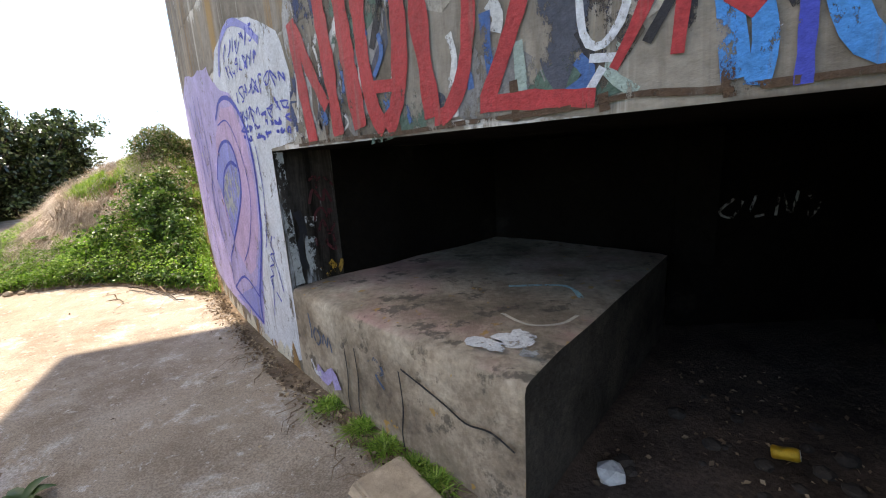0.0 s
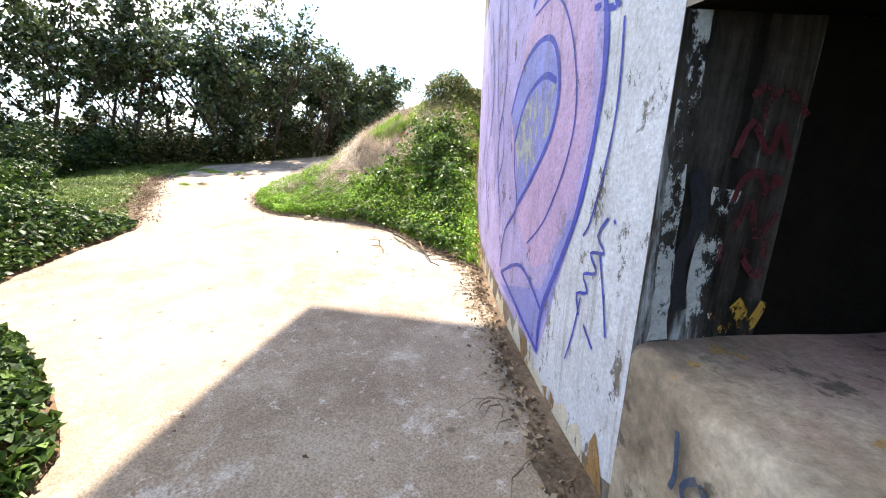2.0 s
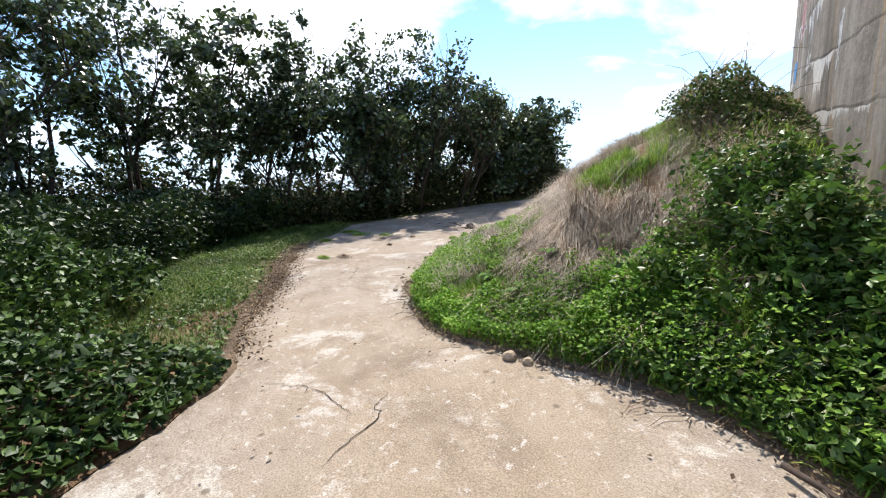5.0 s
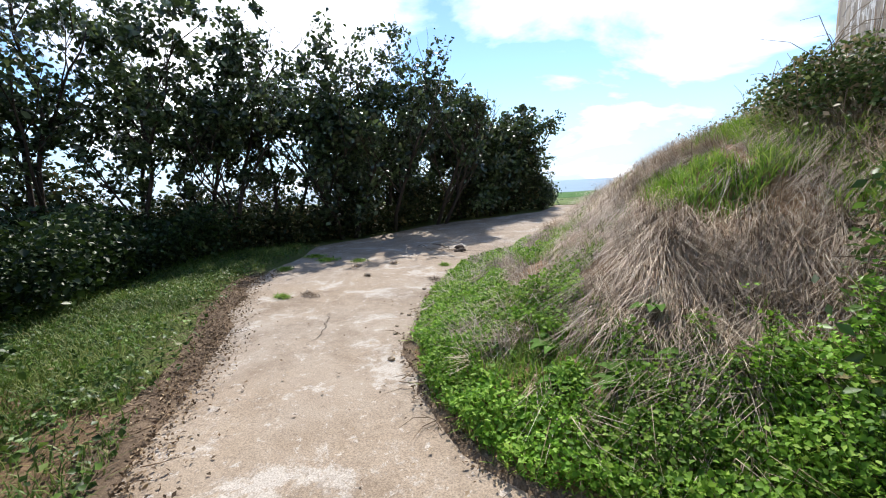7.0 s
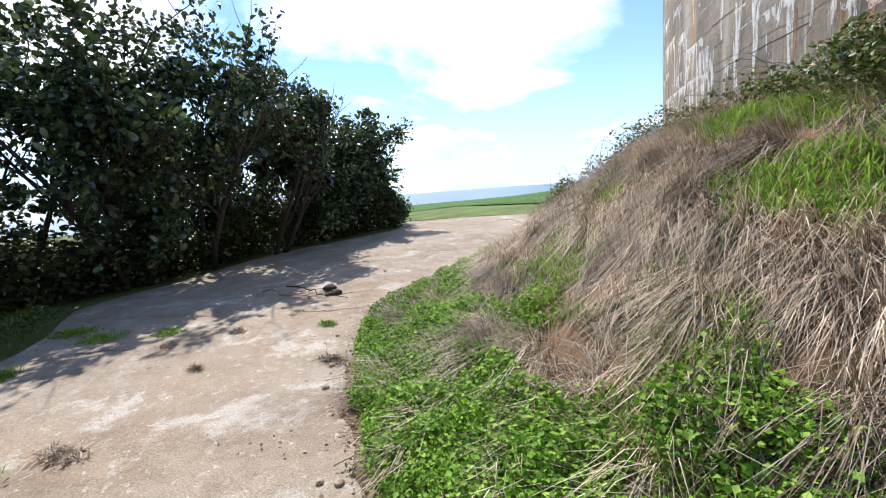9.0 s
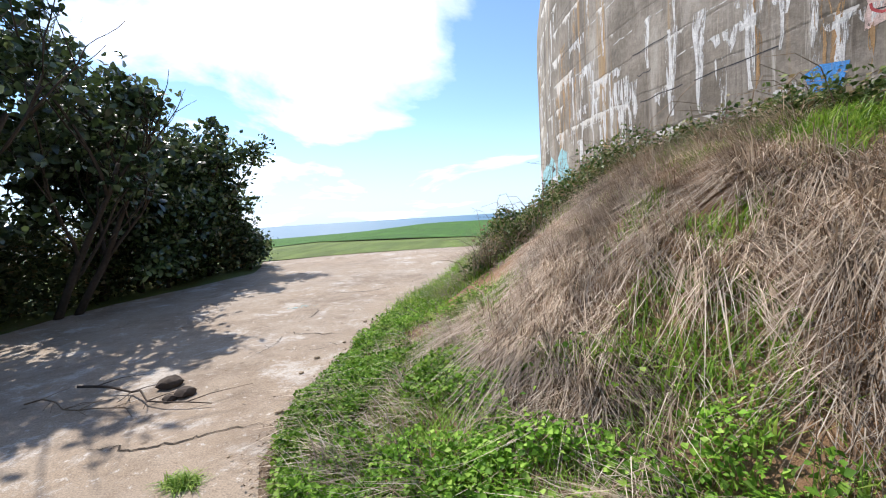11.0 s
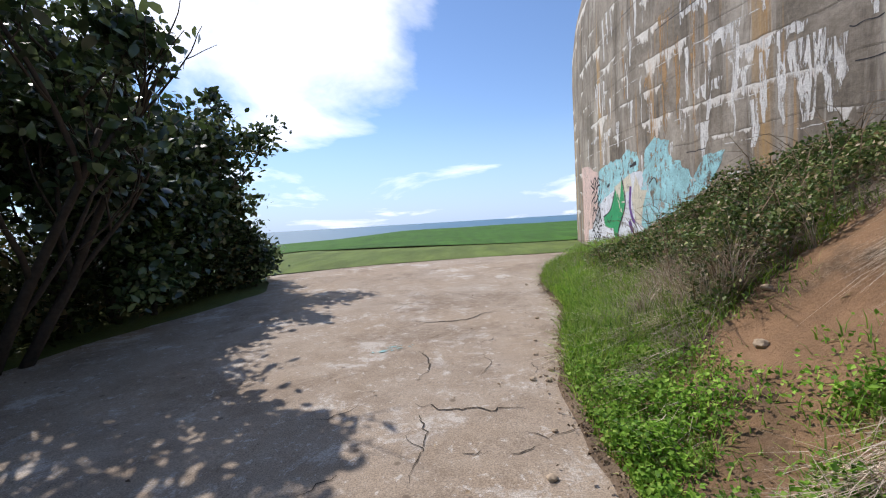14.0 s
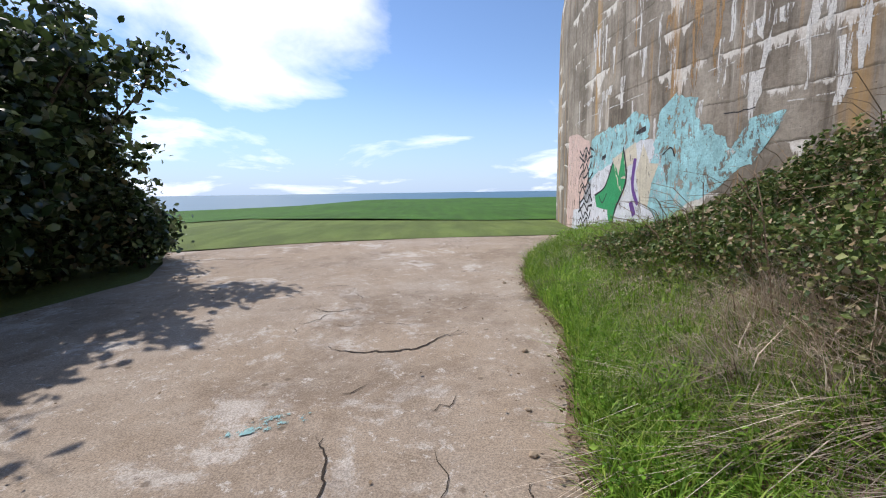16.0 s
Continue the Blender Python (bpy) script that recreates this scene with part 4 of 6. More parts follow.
stuff("weed_leaves", leaves("weed_leaves", laid(p, mound_height) + np.column_stack([0 * d, 0 * d, top * rng.uniform(0.05, 1.0, len(p)) ** 0.6]), 0.042, M_WEED, 0.8, 1.7), "rank dark green weeds at the mound's foot", "weeds")


def bush_mask(x, y):
    """Brambles along the bunker's foot and over the mound's seaward brow."""
    w = from_wall(x, y)
    d = dist_to(R_ARR, x, y)
    north = smooth(8.0, 10.0, y) * smooth(1.5 + 0.2 * np.clip(y - 12, 0, 6), 0.7, w)
    brow = smooth(11.2, 12.8, y) * smooth(1.0, 1.5, d + 0.35 * smooth(13.0, 15.0, y))
    crest = smooth(0.65, 0.25, np.hypot(x + 7.1, y - 9.3))
    sth = far_south(x, y) * smooth(0.5, 1.0, d) * smooth(2.4, 1.7, d) * smooth(0.46, 0.66, clump(x + 1, y + 4))
    return np.clip(np.maximum(np.maximum(north, brow), np.maximum(crest, sth)) * (0.85 + 0.4 * soft(x, y, 1.6, 3.0)), 0, 1) * (1 - bare(x, y))


def bush_height(x, y):
    d = dist_to(R_ARR, x, y)
    h = 0.42 + 0.24 * soft(x, y, 1.7, 1.0) + 0.2 * soft(x, y, 4.1, 2.0) + 0.12 * soft(x, y, 9.0, 3.0)
    h = h + 0.35 * smooth(12.0, 14.5, y) * smooth(0.4, 1.4, d)
    h = h * smooth(0.1, 0.9, d) * (1 - 0.35 * south(x, y)) * (1 - 0.4 * smooth(-7.2, -6.2, x)) * (1 - 0.65 * smooth(13.8, 15.6, y))
    return h + 0.25 * smooth(0.8, 0.3, np.hypot(x + 7.1, y - 9.3))


p = scatter(MOUND_OUT, 150000, bush_mask)
p = p[from_wall(p[:, 0], p[:, 1]) > 0.05]
hgt = np.clip(bush_height(p[:, 0], p[:, 1]), 0.08, 2)
stuff("bramble_thicket", leaves("bramble_thicket", np.column_stack([p, mound_height(p[:, 0], p[:, 1]) + hgt * rng.uniform(0.02, 1.0, len(p)) ** 0.55]), 0.032, M_BRAMBLE, 0.9, 1.45), "tangled green bramble thicket at the bunker's foot", "bramble")
# bramble canes arching out of the thicket
bm = bmesh.new()
p = scatter(MOUND_OUT, 430, bush_mask)
for x, y in p:
    if from_wall(x, y) < 0.3:
        continue
    z = float(mound_height(x, y)) + 0.15
    top = float(bush_height(x, y))
    a = random.uniform(0, 6.28)
    w = Vector((math.cos(a), math.sin(a), 0)) * random.uniform(0.2, 0.55)
    q = Vector((x, y, z))
    tube(bm, [q, q + w * 0.3 + Vector((0, 0, top * 0.8)), q + w * 0.8 + Vector((0, 0, top * 1.15)), q + w * 1.4 + Vector((0, 0, top * random.uniform(1.0, 1.4)))], 0.006, 0.002, 3)
stuff("bramble_canes", bm_mesh("bramble_canes", bm, M_TWIG), "thin dry bramble canes arching from the thicket", "bramble")

# the seaward bank: ivy, a yellow-green shrub, short grass verge
i0 = min(range(len(LEFT)), key=lambda k: math.hypot(LEFT[k][0] + 9.4, LEFT[k][1] - 4.1))
BANK = LEFT[i0:] + [(-6.0, -6.0), (-12.0, -4.0), (-13.0, 1.0), (-11.0, 3.0)]
tagged(sheet("bank", BANK, 0.4, bank_height, M_SOIL, 0.0), "low overgrown earth bank beside the path", "bank", kind="structure")


def ivy_mask(x, y):
    near = smooth(0.9, 1.5, dist_to(L_ARR, x, y) + 0.3 * soft(x, y, 2.0, 1.0))
    return np.maximum(smooth(-8.9, -7.9, x - 0.5 * (y - 3)), near * smooth(-12.4, -11.0, x)) * smooth(-4.5, -2.5, y)


p = scatter(BANK, 100000, ivy_mask)
d = dist_to(L_ARR, p[:, 0], p[:, 1])
hgt = (0.04 + 0.75 * smooth(0.0, 2.0, d)) * (0.85 + 0.3 * soft(p[:, 0], p[:, 1], 1.4, 4.0) + 0.1 * soft(p[:, 0], p[:, 1], 4.0, 1.0))
near_lime = np.hypot(p[:, 0] + 6.6, p[:, 1] - 0.9) < 0.95 + 0.2 * soft(p[:, 0], p[:, 1], 3.0)
pos = np.column_stack([p, bank_height(p[:, 0], p[:, 1]) + hgt * rng.uniform(0.05, 1.0, len(p)) ** 0.5 + 0.02])
stuff("ivy_bank", leaves("ivy_bank", pos[~near_lime], 0.056, M_IVY, 0.75, 1.25), "glossy dark ivy and bramble heap beside the path", "ivy")
lime_pts = pos[near_lime]
lime_pts[:, 2] += 0.12
stuff("shrub_leaves", leaves("shrub_leaves", lime_pts, 0.045, M_LIME, 0.8, 1.4), "yellow-green shrub in the ivy bank", "shrub")
VERGE = [(-8.2, 3.68), (-9.4, 4.02), (-10.5, 4.5), (-12.2, 5.0), (-14.0, 5.8), (-15.4, 7.0), (-17.0, 8.2), (-18.8, 7.5), (-18.8, 1.0), (-13.0, -1.0), (-9.0, 1.0)]


def litter_band(x, y):
    """The bare brown strip of dead leaves along the path's seaward edge."""
    d = dist_to(L_ARR, x, y)
    return smooth(0.75, 0.35, d + 0.25 * soft(x, y, 2.4)) * smooth(-9.0, -9.6, x)


p = scatter(VERGE, 85000, lambda x, y: np.clip(0.75 + 0.5 * soft(x, y, 1.2, 2.0), 0.15, 1) * (1 - 0.93 * litter_band(x, y)) * smooth(-17.5, -15.5, x + 0.2 * y))
stuff("verge_grass", blades("verge_grass", laid(p, bank_height), rng.uniform(0.05, 0.17, len(p)), 0.0045, 0.9, M_VERGE), "short green grass verge beside the path", "grass")
p = scatter(VERGE, 20000, lambda x, y: np.clip(0.5 + 0.6 * soft(x, y, 2.2, 8.0), 0.0, 1) * (1 - 0.8 * litter_band(x, y)))
stuff("verge_herbs", leaves("verge_herbs", laid(p, bank_height, 0.05), 0.04, M_WEED, 0.5, 1.3), "small leafy herbs in the grass verge", "herbs")
HEDGE = [(-18.6, 1.0), (-17.7, 6.5), (-17.7, 8.5), (-17.9, 12.0), (-17.9, 15.0), (-16.9, 17.0), (-17.5, 19.0), (-20.4, 19.0), (-21.5, 12.0), (-22.0, 2.0), (-19.0, -3.0), (-12.0, -6.0), (-11.5, -4.0), (-16.5, -1.5)]
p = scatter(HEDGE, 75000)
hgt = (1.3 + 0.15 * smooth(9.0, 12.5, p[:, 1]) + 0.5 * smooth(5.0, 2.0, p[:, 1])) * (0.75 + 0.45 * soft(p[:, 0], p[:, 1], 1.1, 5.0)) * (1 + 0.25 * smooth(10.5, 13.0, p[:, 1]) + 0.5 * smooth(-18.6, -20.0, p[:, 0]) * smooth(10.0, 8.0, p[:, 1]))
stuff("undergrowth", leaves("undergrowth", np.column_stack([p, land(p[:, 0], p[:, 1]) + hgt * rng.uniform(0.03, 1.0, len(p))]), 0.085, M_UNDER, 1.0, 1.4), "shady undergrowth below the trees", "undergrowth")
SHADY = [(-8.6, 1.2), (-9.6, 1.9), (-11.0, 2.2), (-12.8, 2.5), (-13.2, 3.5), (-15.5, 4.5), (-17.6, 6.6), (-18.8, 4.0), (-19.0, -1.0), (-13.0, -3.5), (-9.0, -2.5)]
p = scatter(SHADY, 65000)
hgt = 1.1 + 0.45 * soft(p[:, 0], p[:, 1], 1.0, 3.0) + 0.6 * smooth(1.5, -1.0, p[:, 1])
stuff("shade_thicket", leaves("shade_thicket", np.column_stack([p, bank_height(p[:, 0], p[:, 1]) + hgt * rng.uniform(0.03, 1.0, len(p)) ** 0.7]), 0.075, M_SHADE, 0.9, 1.3), "bramble thicket under the trees, leaf colour darkened for shade", "bramble")


# ---- paint on the bunker ----
def wall_patch(name, pts, material, layer=1, label="", wob=0.03, root=None, far=99.0, edge=99.0):
    """A painted field on the wall, from corners (metres along, metres up), with an uneven outline."""
    line = []
    n = len(pts)
    for i in range(n):
        a, b = Vector((*pts[i], 0)), Vector((*pts[(i + 1) % n], 0))
        m = max(2, int((b - a).length / 0.07))
        for j in range(m):
            q = a.lerp(b, j / m)
            k = wob * noise.noise((q.x * 4, q.y * 4, layer * 2.3)) + wob * 0.6 * noise.noise((q.x * 13, q.y * 13, layer))
            line.append((min(far if q.y > 1.695 else min(far, edge), q.x + k), q.y + k * 0.8))
    bm = bmesh.new()
    face = bm.faces.new([bm.verts.new((x, y, 0)) for x, y in line])
    bmesh.ops.triangulate(bm, faces=[face])
    lo, hi = min(p[0] for p in line), max(p[0] for p in line)
    x = math.floor(lo / 0.25) * 0.25 + 0.25
    while x < hi:
        bmesh.ops.bisect_plane(bm, geom=bm.verts[:] + bm.edges[:] + bm.faces[:], plane_co=(x, 0, 0), plane_no=(1, 0, 0))
        x += 0.25
    for v in bm.verts:
        v.co = on_wall(v.co.x, max(0.0, v.co.y), 0.0022 + 0.0006 * layer)
    return part(name, bm, material, root or BUNKER, label)


def wall_stroke(name, pts, width, material, layer=4, label="", closed=False, put=None):
    """A sprayed line on the wall through points, of uneven width."""
    n = len(pts)
    path = []
    for i in range(n - 1):
        p = [Vector((*pts[max(0, min(n - 1, i + k))], 0)) for k in (-1, 0, 1, 2)]
        m = max(3, int((p[2] - p[1]).length / 0.035))
        for j in range(m):
            t = j / m
            path.append(0.5 * (2 * p[1] + (p[2] - p[0]) * t + (2 * p[0] - 5 * p[1] + 4 * p[2] - p[3]) * t * t + (3 * p[1] - p[0] - 3 * p[2] + p[3]) * t ** 3))
    path.append(Vector((*pts[-1], 0)))
    put = put or (lambda s, z: on_wall(s, max(0.0, z), 0.0022 + 0.0006 * layer))
    bm = bmesh.new()
    rows = []
    for i, q in enumerate(path):
        d = path[min(i + 1, len(path) - 1)] - path[max(i - 1, 0)]
        nrm = Vector((-d.y, d.x, 0)).normalized() * width * 0.5 * (1 + 0.3 * noise.noise((q.x * 7, q.y * 7, layer)) + 0.2 * noise.noise((q.x * 25, q.y * 25, 1)))
        rows.append((bm.verts.new(put(q.x + nrm.x, q.y + nrm.y)), bm.verts.new(put(q.x - nrm.x, q.y - nrm.y))))
    for (a, b), (c, d) in zip(rows, rows[1:]):
        bm.faces.new((a, b, d, c))
    return part(name, bm, material, BUNKER, label)


def scribble(name, s0, s1, z0, z1, width, material, label, seed, turns=9, put=None, layer=5):
    """An unreadable loose scrawl inside a box on the wall, in loops."""
    rr = random.Random(seed)
    pts = []
    for i in range(turns):
        t = i / (turns - 1)
        pts.append((s0 + (s1 - s0) * t + rr.uniform(-0.5, 0.5) * (s1 - s0) / turns * 1.6, z0 + (z1 - z0) * (0.5 + 0.5 * math.sin(i * 2.3 + seed)) * rr.uniform(0.6, 1.0)))
    return wall_stroke(name, pts, width, material, layer, label, put=put)


P_WHITE = mat_paint("chalky_white_paint", (0.74, 0.76, 0.8), 0.3)
P_LILAC = mat_paint("lilac_paint", (0.5, 0.42, 0.72), 0.3)
P_PINK = mat_paint("mauve_paint", (0.62, 0.43, 0.66), 0.2)
P_PERI = mat_paint("periwinkle_paint", (0.3, 0.32, 0.72), 0.25)
P_BLUE = mat_paint("deep_blue_spray", (0.06, 0.085, 0.5), 0.15)
P_RED = mat_paint("flat_red_paint", (0.52, 0.05, 0.055), 0.12)
P_SKY = mat_paint("bright_blue_spray", (0.05, 0.3, 0.72), 0.3)
P_GREY = mat_paint("grey_eye_paint", (0.46, 0.47, 0.45), 0.6)
P_TEAL = mat_paint("pale_turquoise_paint", (0.4, 0.74, 0.78), 0.45, 0.2)
P_GREEN = mat_paint("leaf_green_paint", (0.02, 0.34, 0.12), 0.1)
P_BLACK = mat_paint("black_spray", (0.018, 0.018, 0.022), 0.15)
P_SALMON = mat_paint("pale_salmon_paint", (0.74, 0.53, 0.46), 0.35)
P_CREAM = mat_paint("cream_paint", (0.72, 0.66, 0.52), 0.3)
P_PLUM = mat_paint("plum_spray", (0.16, 0.06, 0.3), 0.2)
P_OCHRE = mat_paint("ochre_spray", (0.5, 0.28, 0.04), 0.5)
P_DARKRED = mat_paint("dark_red_spray", (0.09, 0.012, 0.016), 0.5)
P_LIME = mat_paint("lime_crust", (0.76, 0.74, 0.7), 0.55, runs=True)
P_RUST = mat_paint("rust_stain", (0.4, 0.23, 0.09), 0.62, runs=True)
P_SLATE = mat_paint("slate_grey_paint", (0.2, 0.22, 0.26), 0.5)

# white ground and purple eye beside the embrasure
wall_patch("white_ground", [(-0.95, 0.08), (-0.5, 0.03), (0.02, 0.12), (0.02, 1.69), (0.43, 1.72), (0.43, 2.1), (0.33, 2.35), (-0.07, 2.52), (-0.5, 2.62), (-1.0, 2.5), (-1.3, 2.2), (-1.3, 1.0)], P_WHITE, 0, "chalky white painted ground", far=0.45, edge=0.0)
wall_patch("purple_field", [(-5.0, 0.4), (-3.9, 0.25), (-1.77, 0.17), (-0.83, 0.17), (-0.62, 0.7), (-0.46, 1.15), (-0.38, 1.5), (-0.45, 1.85), (-0.75, 2.14), (-1.05, 2.2), (-1.4, 2.45), (-2.0, 2.5), (-2.9, 2.62), (-3.9, 2.5), (-5.0, 2.2)], P_LILAC, 1, "lilac painted field")
wall_patch("mauve_ring", [(-1.72, 1.4), (-1.5, 1.85), (-1.1, 2.08), (-0.75, 2.05), (-0.52, 1.8), (-0.45, 1.45), (-0.55, 1.08), (-0.8, 0.72), (-1.05, 0.6), (-1.4, 0.8), (-1.62, 1.1)], P_PINK, 2, "mauve ring of the painted eye")
wall_patch("blue_foot", [(-1.77, 0.24), (-0.84, 0.22), (-0.6, 0.78), (-0.5, 1.0), (-0.58, 0.98), (-0.85, 0.55), (-1.2, 0.42)], P_PERI, 2, "periwinkle foot of the painted eye")
wall_patch("blue_crescent", [(-1.75, 1.45), (-1.55, 1.68), (-1.25, 1.8), (-0.97, 1.77), (-0.84, 1.6), (-0.86, 1.36), (-1.12, 1.1), (-1.43, 0.9), (-1.58, 1.2)], P_PERI, 3, "periwinkle crescent")
wall_patch("eye_white", [(-1.6, 1.28), (-1.38, 1.5), (-1.07, 1.6), (-0.88, 1.57), (-0.91, 1.38), (-1.14, 1.16), (-1.41, 0.99)], P_GREY, 4, "bare grey middle of the painted eye")
EYE = [([(-1.35, 2.0), (-1.09, 2.13), (-0.76, 2.1), (-0.5, 1.9), (-0.4, 1.55), (-0.5, 1.02), (-0.8, 0.47), (-0.83, 0.2)], 0.035), ([(-0.83, 0.2), (-1.3, 0.27), (-1.8, 0.33)], 0.03),
       ([(-0.82, 0.45), (-1.25, 0.55), (-1.8, 0.32)], 0.025), ([(-1.75, 1.46), (-1.5, 1.7), (-1.2, 1.8), (-0.95, 1.76), (-0.83, 1.55), (-0.9, 1.33), (-1.15, 1.1), (-1.45, 0.88)], 0.03),
       ([(-1.6, 1.28), (-1.38, 1.52), (-1.07, 1.62), (-0.87, 1.58)], 0.03), ([(-1.6, 1.3), (-1.55, 1.1), (-1.45, 0.88), (-1.75, 0.65), (-1.85, 0.35)], 0.022),
       ([(-1.3, 1.95), (-0.95, 1.95), (-0.7, 1.7), (-0.62, 1.35), (-0.85, 0.95), (-1.15, 0.72)], 0.012), ([(-2.1, 2.3), (-2.0, 1.7), (-2.2, 1.2), (-2.0, 0.8)], 0.02),
       ([(-2.9, 2.3), (-2.6, 1.6), (-2.9, 1.0), (-2.5, 0.5)], 0.025), ([(-2.45, 2.35), (-2.4, 1.9), (-2.3, 1.5)], 0.02), ([(-3.2, 1.9), (-3.0, 1.5), (-3.3, 0.9)], 0.025),
       ([(-2.2, 1.35), (-2.05, 1.45), (-1.95, 1.2), (-2.1, 1.0)], 0.018), ([(-0.3, 1.72), (-0.28, 1.4), (-0.36, 1.05), (-0.42, 0.95)], 0.012)]
for pts, w in EYE:
    wall_stroke("outline", pts, w, P_BLUE, 6, "deep blue sprayed outline")
for pts, w in [([(-0.24, 1.06), (-0.3, 0.98), (-0.24, 0.93), (-0.34, 0.9), (-0.28, 0.84), (-0.38, 0.8), (-0.33, 0.74), (-0.42, 0.7), (-0.38, 0.62)], 0.014), ([(-0.27, 0.92), (-0.2, 0.75), (-0.16, 0.63)], 0.012), ([(-0.38, 0.7), (-0.42, 0.5), (-0.47, 0.36)], 0.01), ([(-0.33, 0.6), (-0.24, 0.54)], 0.016), ([(-0.2, 1.05), (-0.19, 1.06)], 0.02)]:
    wall_stroke("tag_line", pts, w, P_BLUE, 6, "small blue sprayed tag")
# blue scrawl in the white bubble
for j, z in enumerate((2.42, 2.28, 2.1, 1.93, 1.85, 1.78)):
    s0, s1 = (-0.72, -0.05) if j < 2 else (-0.55, 0.36)
    rs = random.Random(30 + j)
    k = s0
    while k < s1:
        w = rs.uniform(0.06, 0.11)
        pts = [(k + rs.uniform(-0.2, 1.1) * w, z + rs.uniform(-0.06, 0.06) * (1 if j < 4 else 0.4)) for _ in range(rs.randint(4, 6))]
        wall_stroke("scrawl", pts, 0.013 if j < 4 else 0.018, P_BLUE, 5, "unreadable blue scrawl")
        k += w * 1.25
wall_stroke("bubble_edge", [(-0.95, 2.3), (-0.8, 2.5), (-0.5, 2.58), (-0.2, 2.5), (0.05, 2.35)], 0.05, P_PERI, 5, "blue edge of the white bubble")
# the painted band over the lintel: old layers, then the red letters M A D Z
r4 = random.Random(4)
OLD = [mat_paint("worn_" + n, c, 0.55, 0.2) for n, c in (("white_spray", (0.5, 0.49, 0.48)), ("grey_spray", (0.3, 0.29, 0.28)), ("slate_spray", (0.09, 0.1, 0.13)), ("cream_spray", (0.48, 0.43, 0.36)), ("navy_spray", (0.03, 0.06, 0.17)), ("brown_wash", (0.13, 0.1, 0.075)), ("green_spray", (0.1, 0.17, 0.13)))]
OLD_BRIGHT = [mat_paint("broken_" + n, c, 0.5, 0.15) for n, c in (("white", (0.72, 0.72, 0.7)), ("blue", (0.06, 0.16, 0.4)), ("black", (0.03, 0.03, 0.035)), ("pale_green", (0.42, 0.52, 0.46)))]
for k in range(120):
    s, z = r4.uniform(0.45, 4.6), r4.uniform(1.74, 2.75)
    w, h = r4.uniform(0.05, 0.2), r4.uniform(0.06, 0.3)
    wall_patch("old_paint", [(s - w, z - h * 0.4), (s, max(1.69, z - h)), (s + w, z - h * 0.3), (s + w * 0.7, z + h * 0.5), (s, z + h), (s - w * 0.8, z + h * 0.4)],
               r4.choice(OLD), k % 3, "faded patch of older paint", 0.06)
for k in range(70):
    s, z, ln = r4.uniform(0.48, 3.4), r4.uniform(1.8, 2.5), r4.uniform(0.08, 0.35)
    lo = max(1.72, z - ln)
    wall_stroke("old_stroke", [(s, z), (s + r4.uniform(-0.05, 0.05), (z + lo) / 2), (s + r4.uniform(-0.08, 0.08), lo)], r4.uniform(0.012, 0.05),
                OLD_BRIGHT[k % 4], 4 + k % 2, "broken stroke of older paint")
for pts, w in [([(0.53, 2.34), (0.58, 2.0), (0.64, 1.69)], 0.105), ([(0.56, 2.3), (0.7, 2.05), (0.83, 1.86)], 0.08), ([(0.83, 2.45), (0.88, 2.1), (0.92, 1.71)], 0.105), ([(1.02, 2.5), (1.06, 2.1), (1.12, 1.73)], 0.105)]:
    wall_stroke("letter_m", pts, w, P_RED, 7, "flat red painted letter M")
for pts, w in [([(1.18, 2.5), (1.19, 2.05), (1.24, 1.8), (1.31, 1.71)], 0.095), ([(1.42, 2.5), (1.45, 2.1), (1.41, 1.82), (1.32, 1.71)], 0.095), ([(1.2, 1.9), (1.45, 1.88)], 0.05)]:
    wall_stroke("letter_a", pts, w, P_RED, 7, "flat red painted letter A")
for pts, w in [([(1.53, 2.5), (1.57, 2.1), (1.62, 1.73)], 0.095), ([(1.56, 2.48), (1.74, 2.4), (1.82, 2.15), (1.79, 1.88), (1.7, 1.74), (1.63, 1.73)], 0.07)]:
    wall_stroke("letter_d", pts, w, P_RED, 7, "flat red painted letter D")
for pts, w in [([(1.86, 2.42), (2.14, 2.4)], 0.06), ([(2.12, 2.4), (2.03, 2.05), (1.89, 1.76)], 0.065), ([(1.86, 1.75), (2.08, 1.74), (2.28, 1.72)], 0.055)]:
    wall_stroke("letter_z", pts, w, P_RED, 7, "flat red painted letter Z")
for pts, w in [([(2.47, 2.1), (2.4, 1.92), (2.33, 1.79)], 0.035), ([(2.52, 2.15), (2.5, 1.95), (2.49, 1.8)], 0.032), ([(2.6, 1.92), (2.66, 1.87)], 0.05)]:
    wall_stroke("red_bar", pts, w, P_RED, 7, "red painted bar")
for pts, w in [([(2.56, 2.05), (2.6, 1.85), (2.62, 1.72)], 0.06), ([(2.64, 1.96), (2.67, 1.8), (2.66, 1.7)], 0.05), ([(2.78, 1.9), (2.84, 1.76), (2.95, 1.74), (3.05, 1.8)], 0.06), ([(2.82, 2.0), (2.95, 1.9), (3.05, 1.95)], 0.06)]:
    wall_stroke("blue_letter", pts, w, P_SKY, 6, "bright blue sprayed letter stroke")
wall_stroke("blue_letter", [(2.73, 2.1), (2.74, 1.85), (2.745, 1.69)], 0.035, P_BLUE, 7, "dark blue sprayed stroke")
for pts in ([(2.22, 2.1), (2.24, 1.9), (2.3, 1.86), (2.36, 1.95), (2.34, 2.1)], [(2.26, 1.83), (2.34, 1.82)], [(2.3, 1.8), (2.26, 1.74)]):
    wall_stroke("white_stroke", pts, 0.025, P_WHITE, 6, "white sprayed stroke")


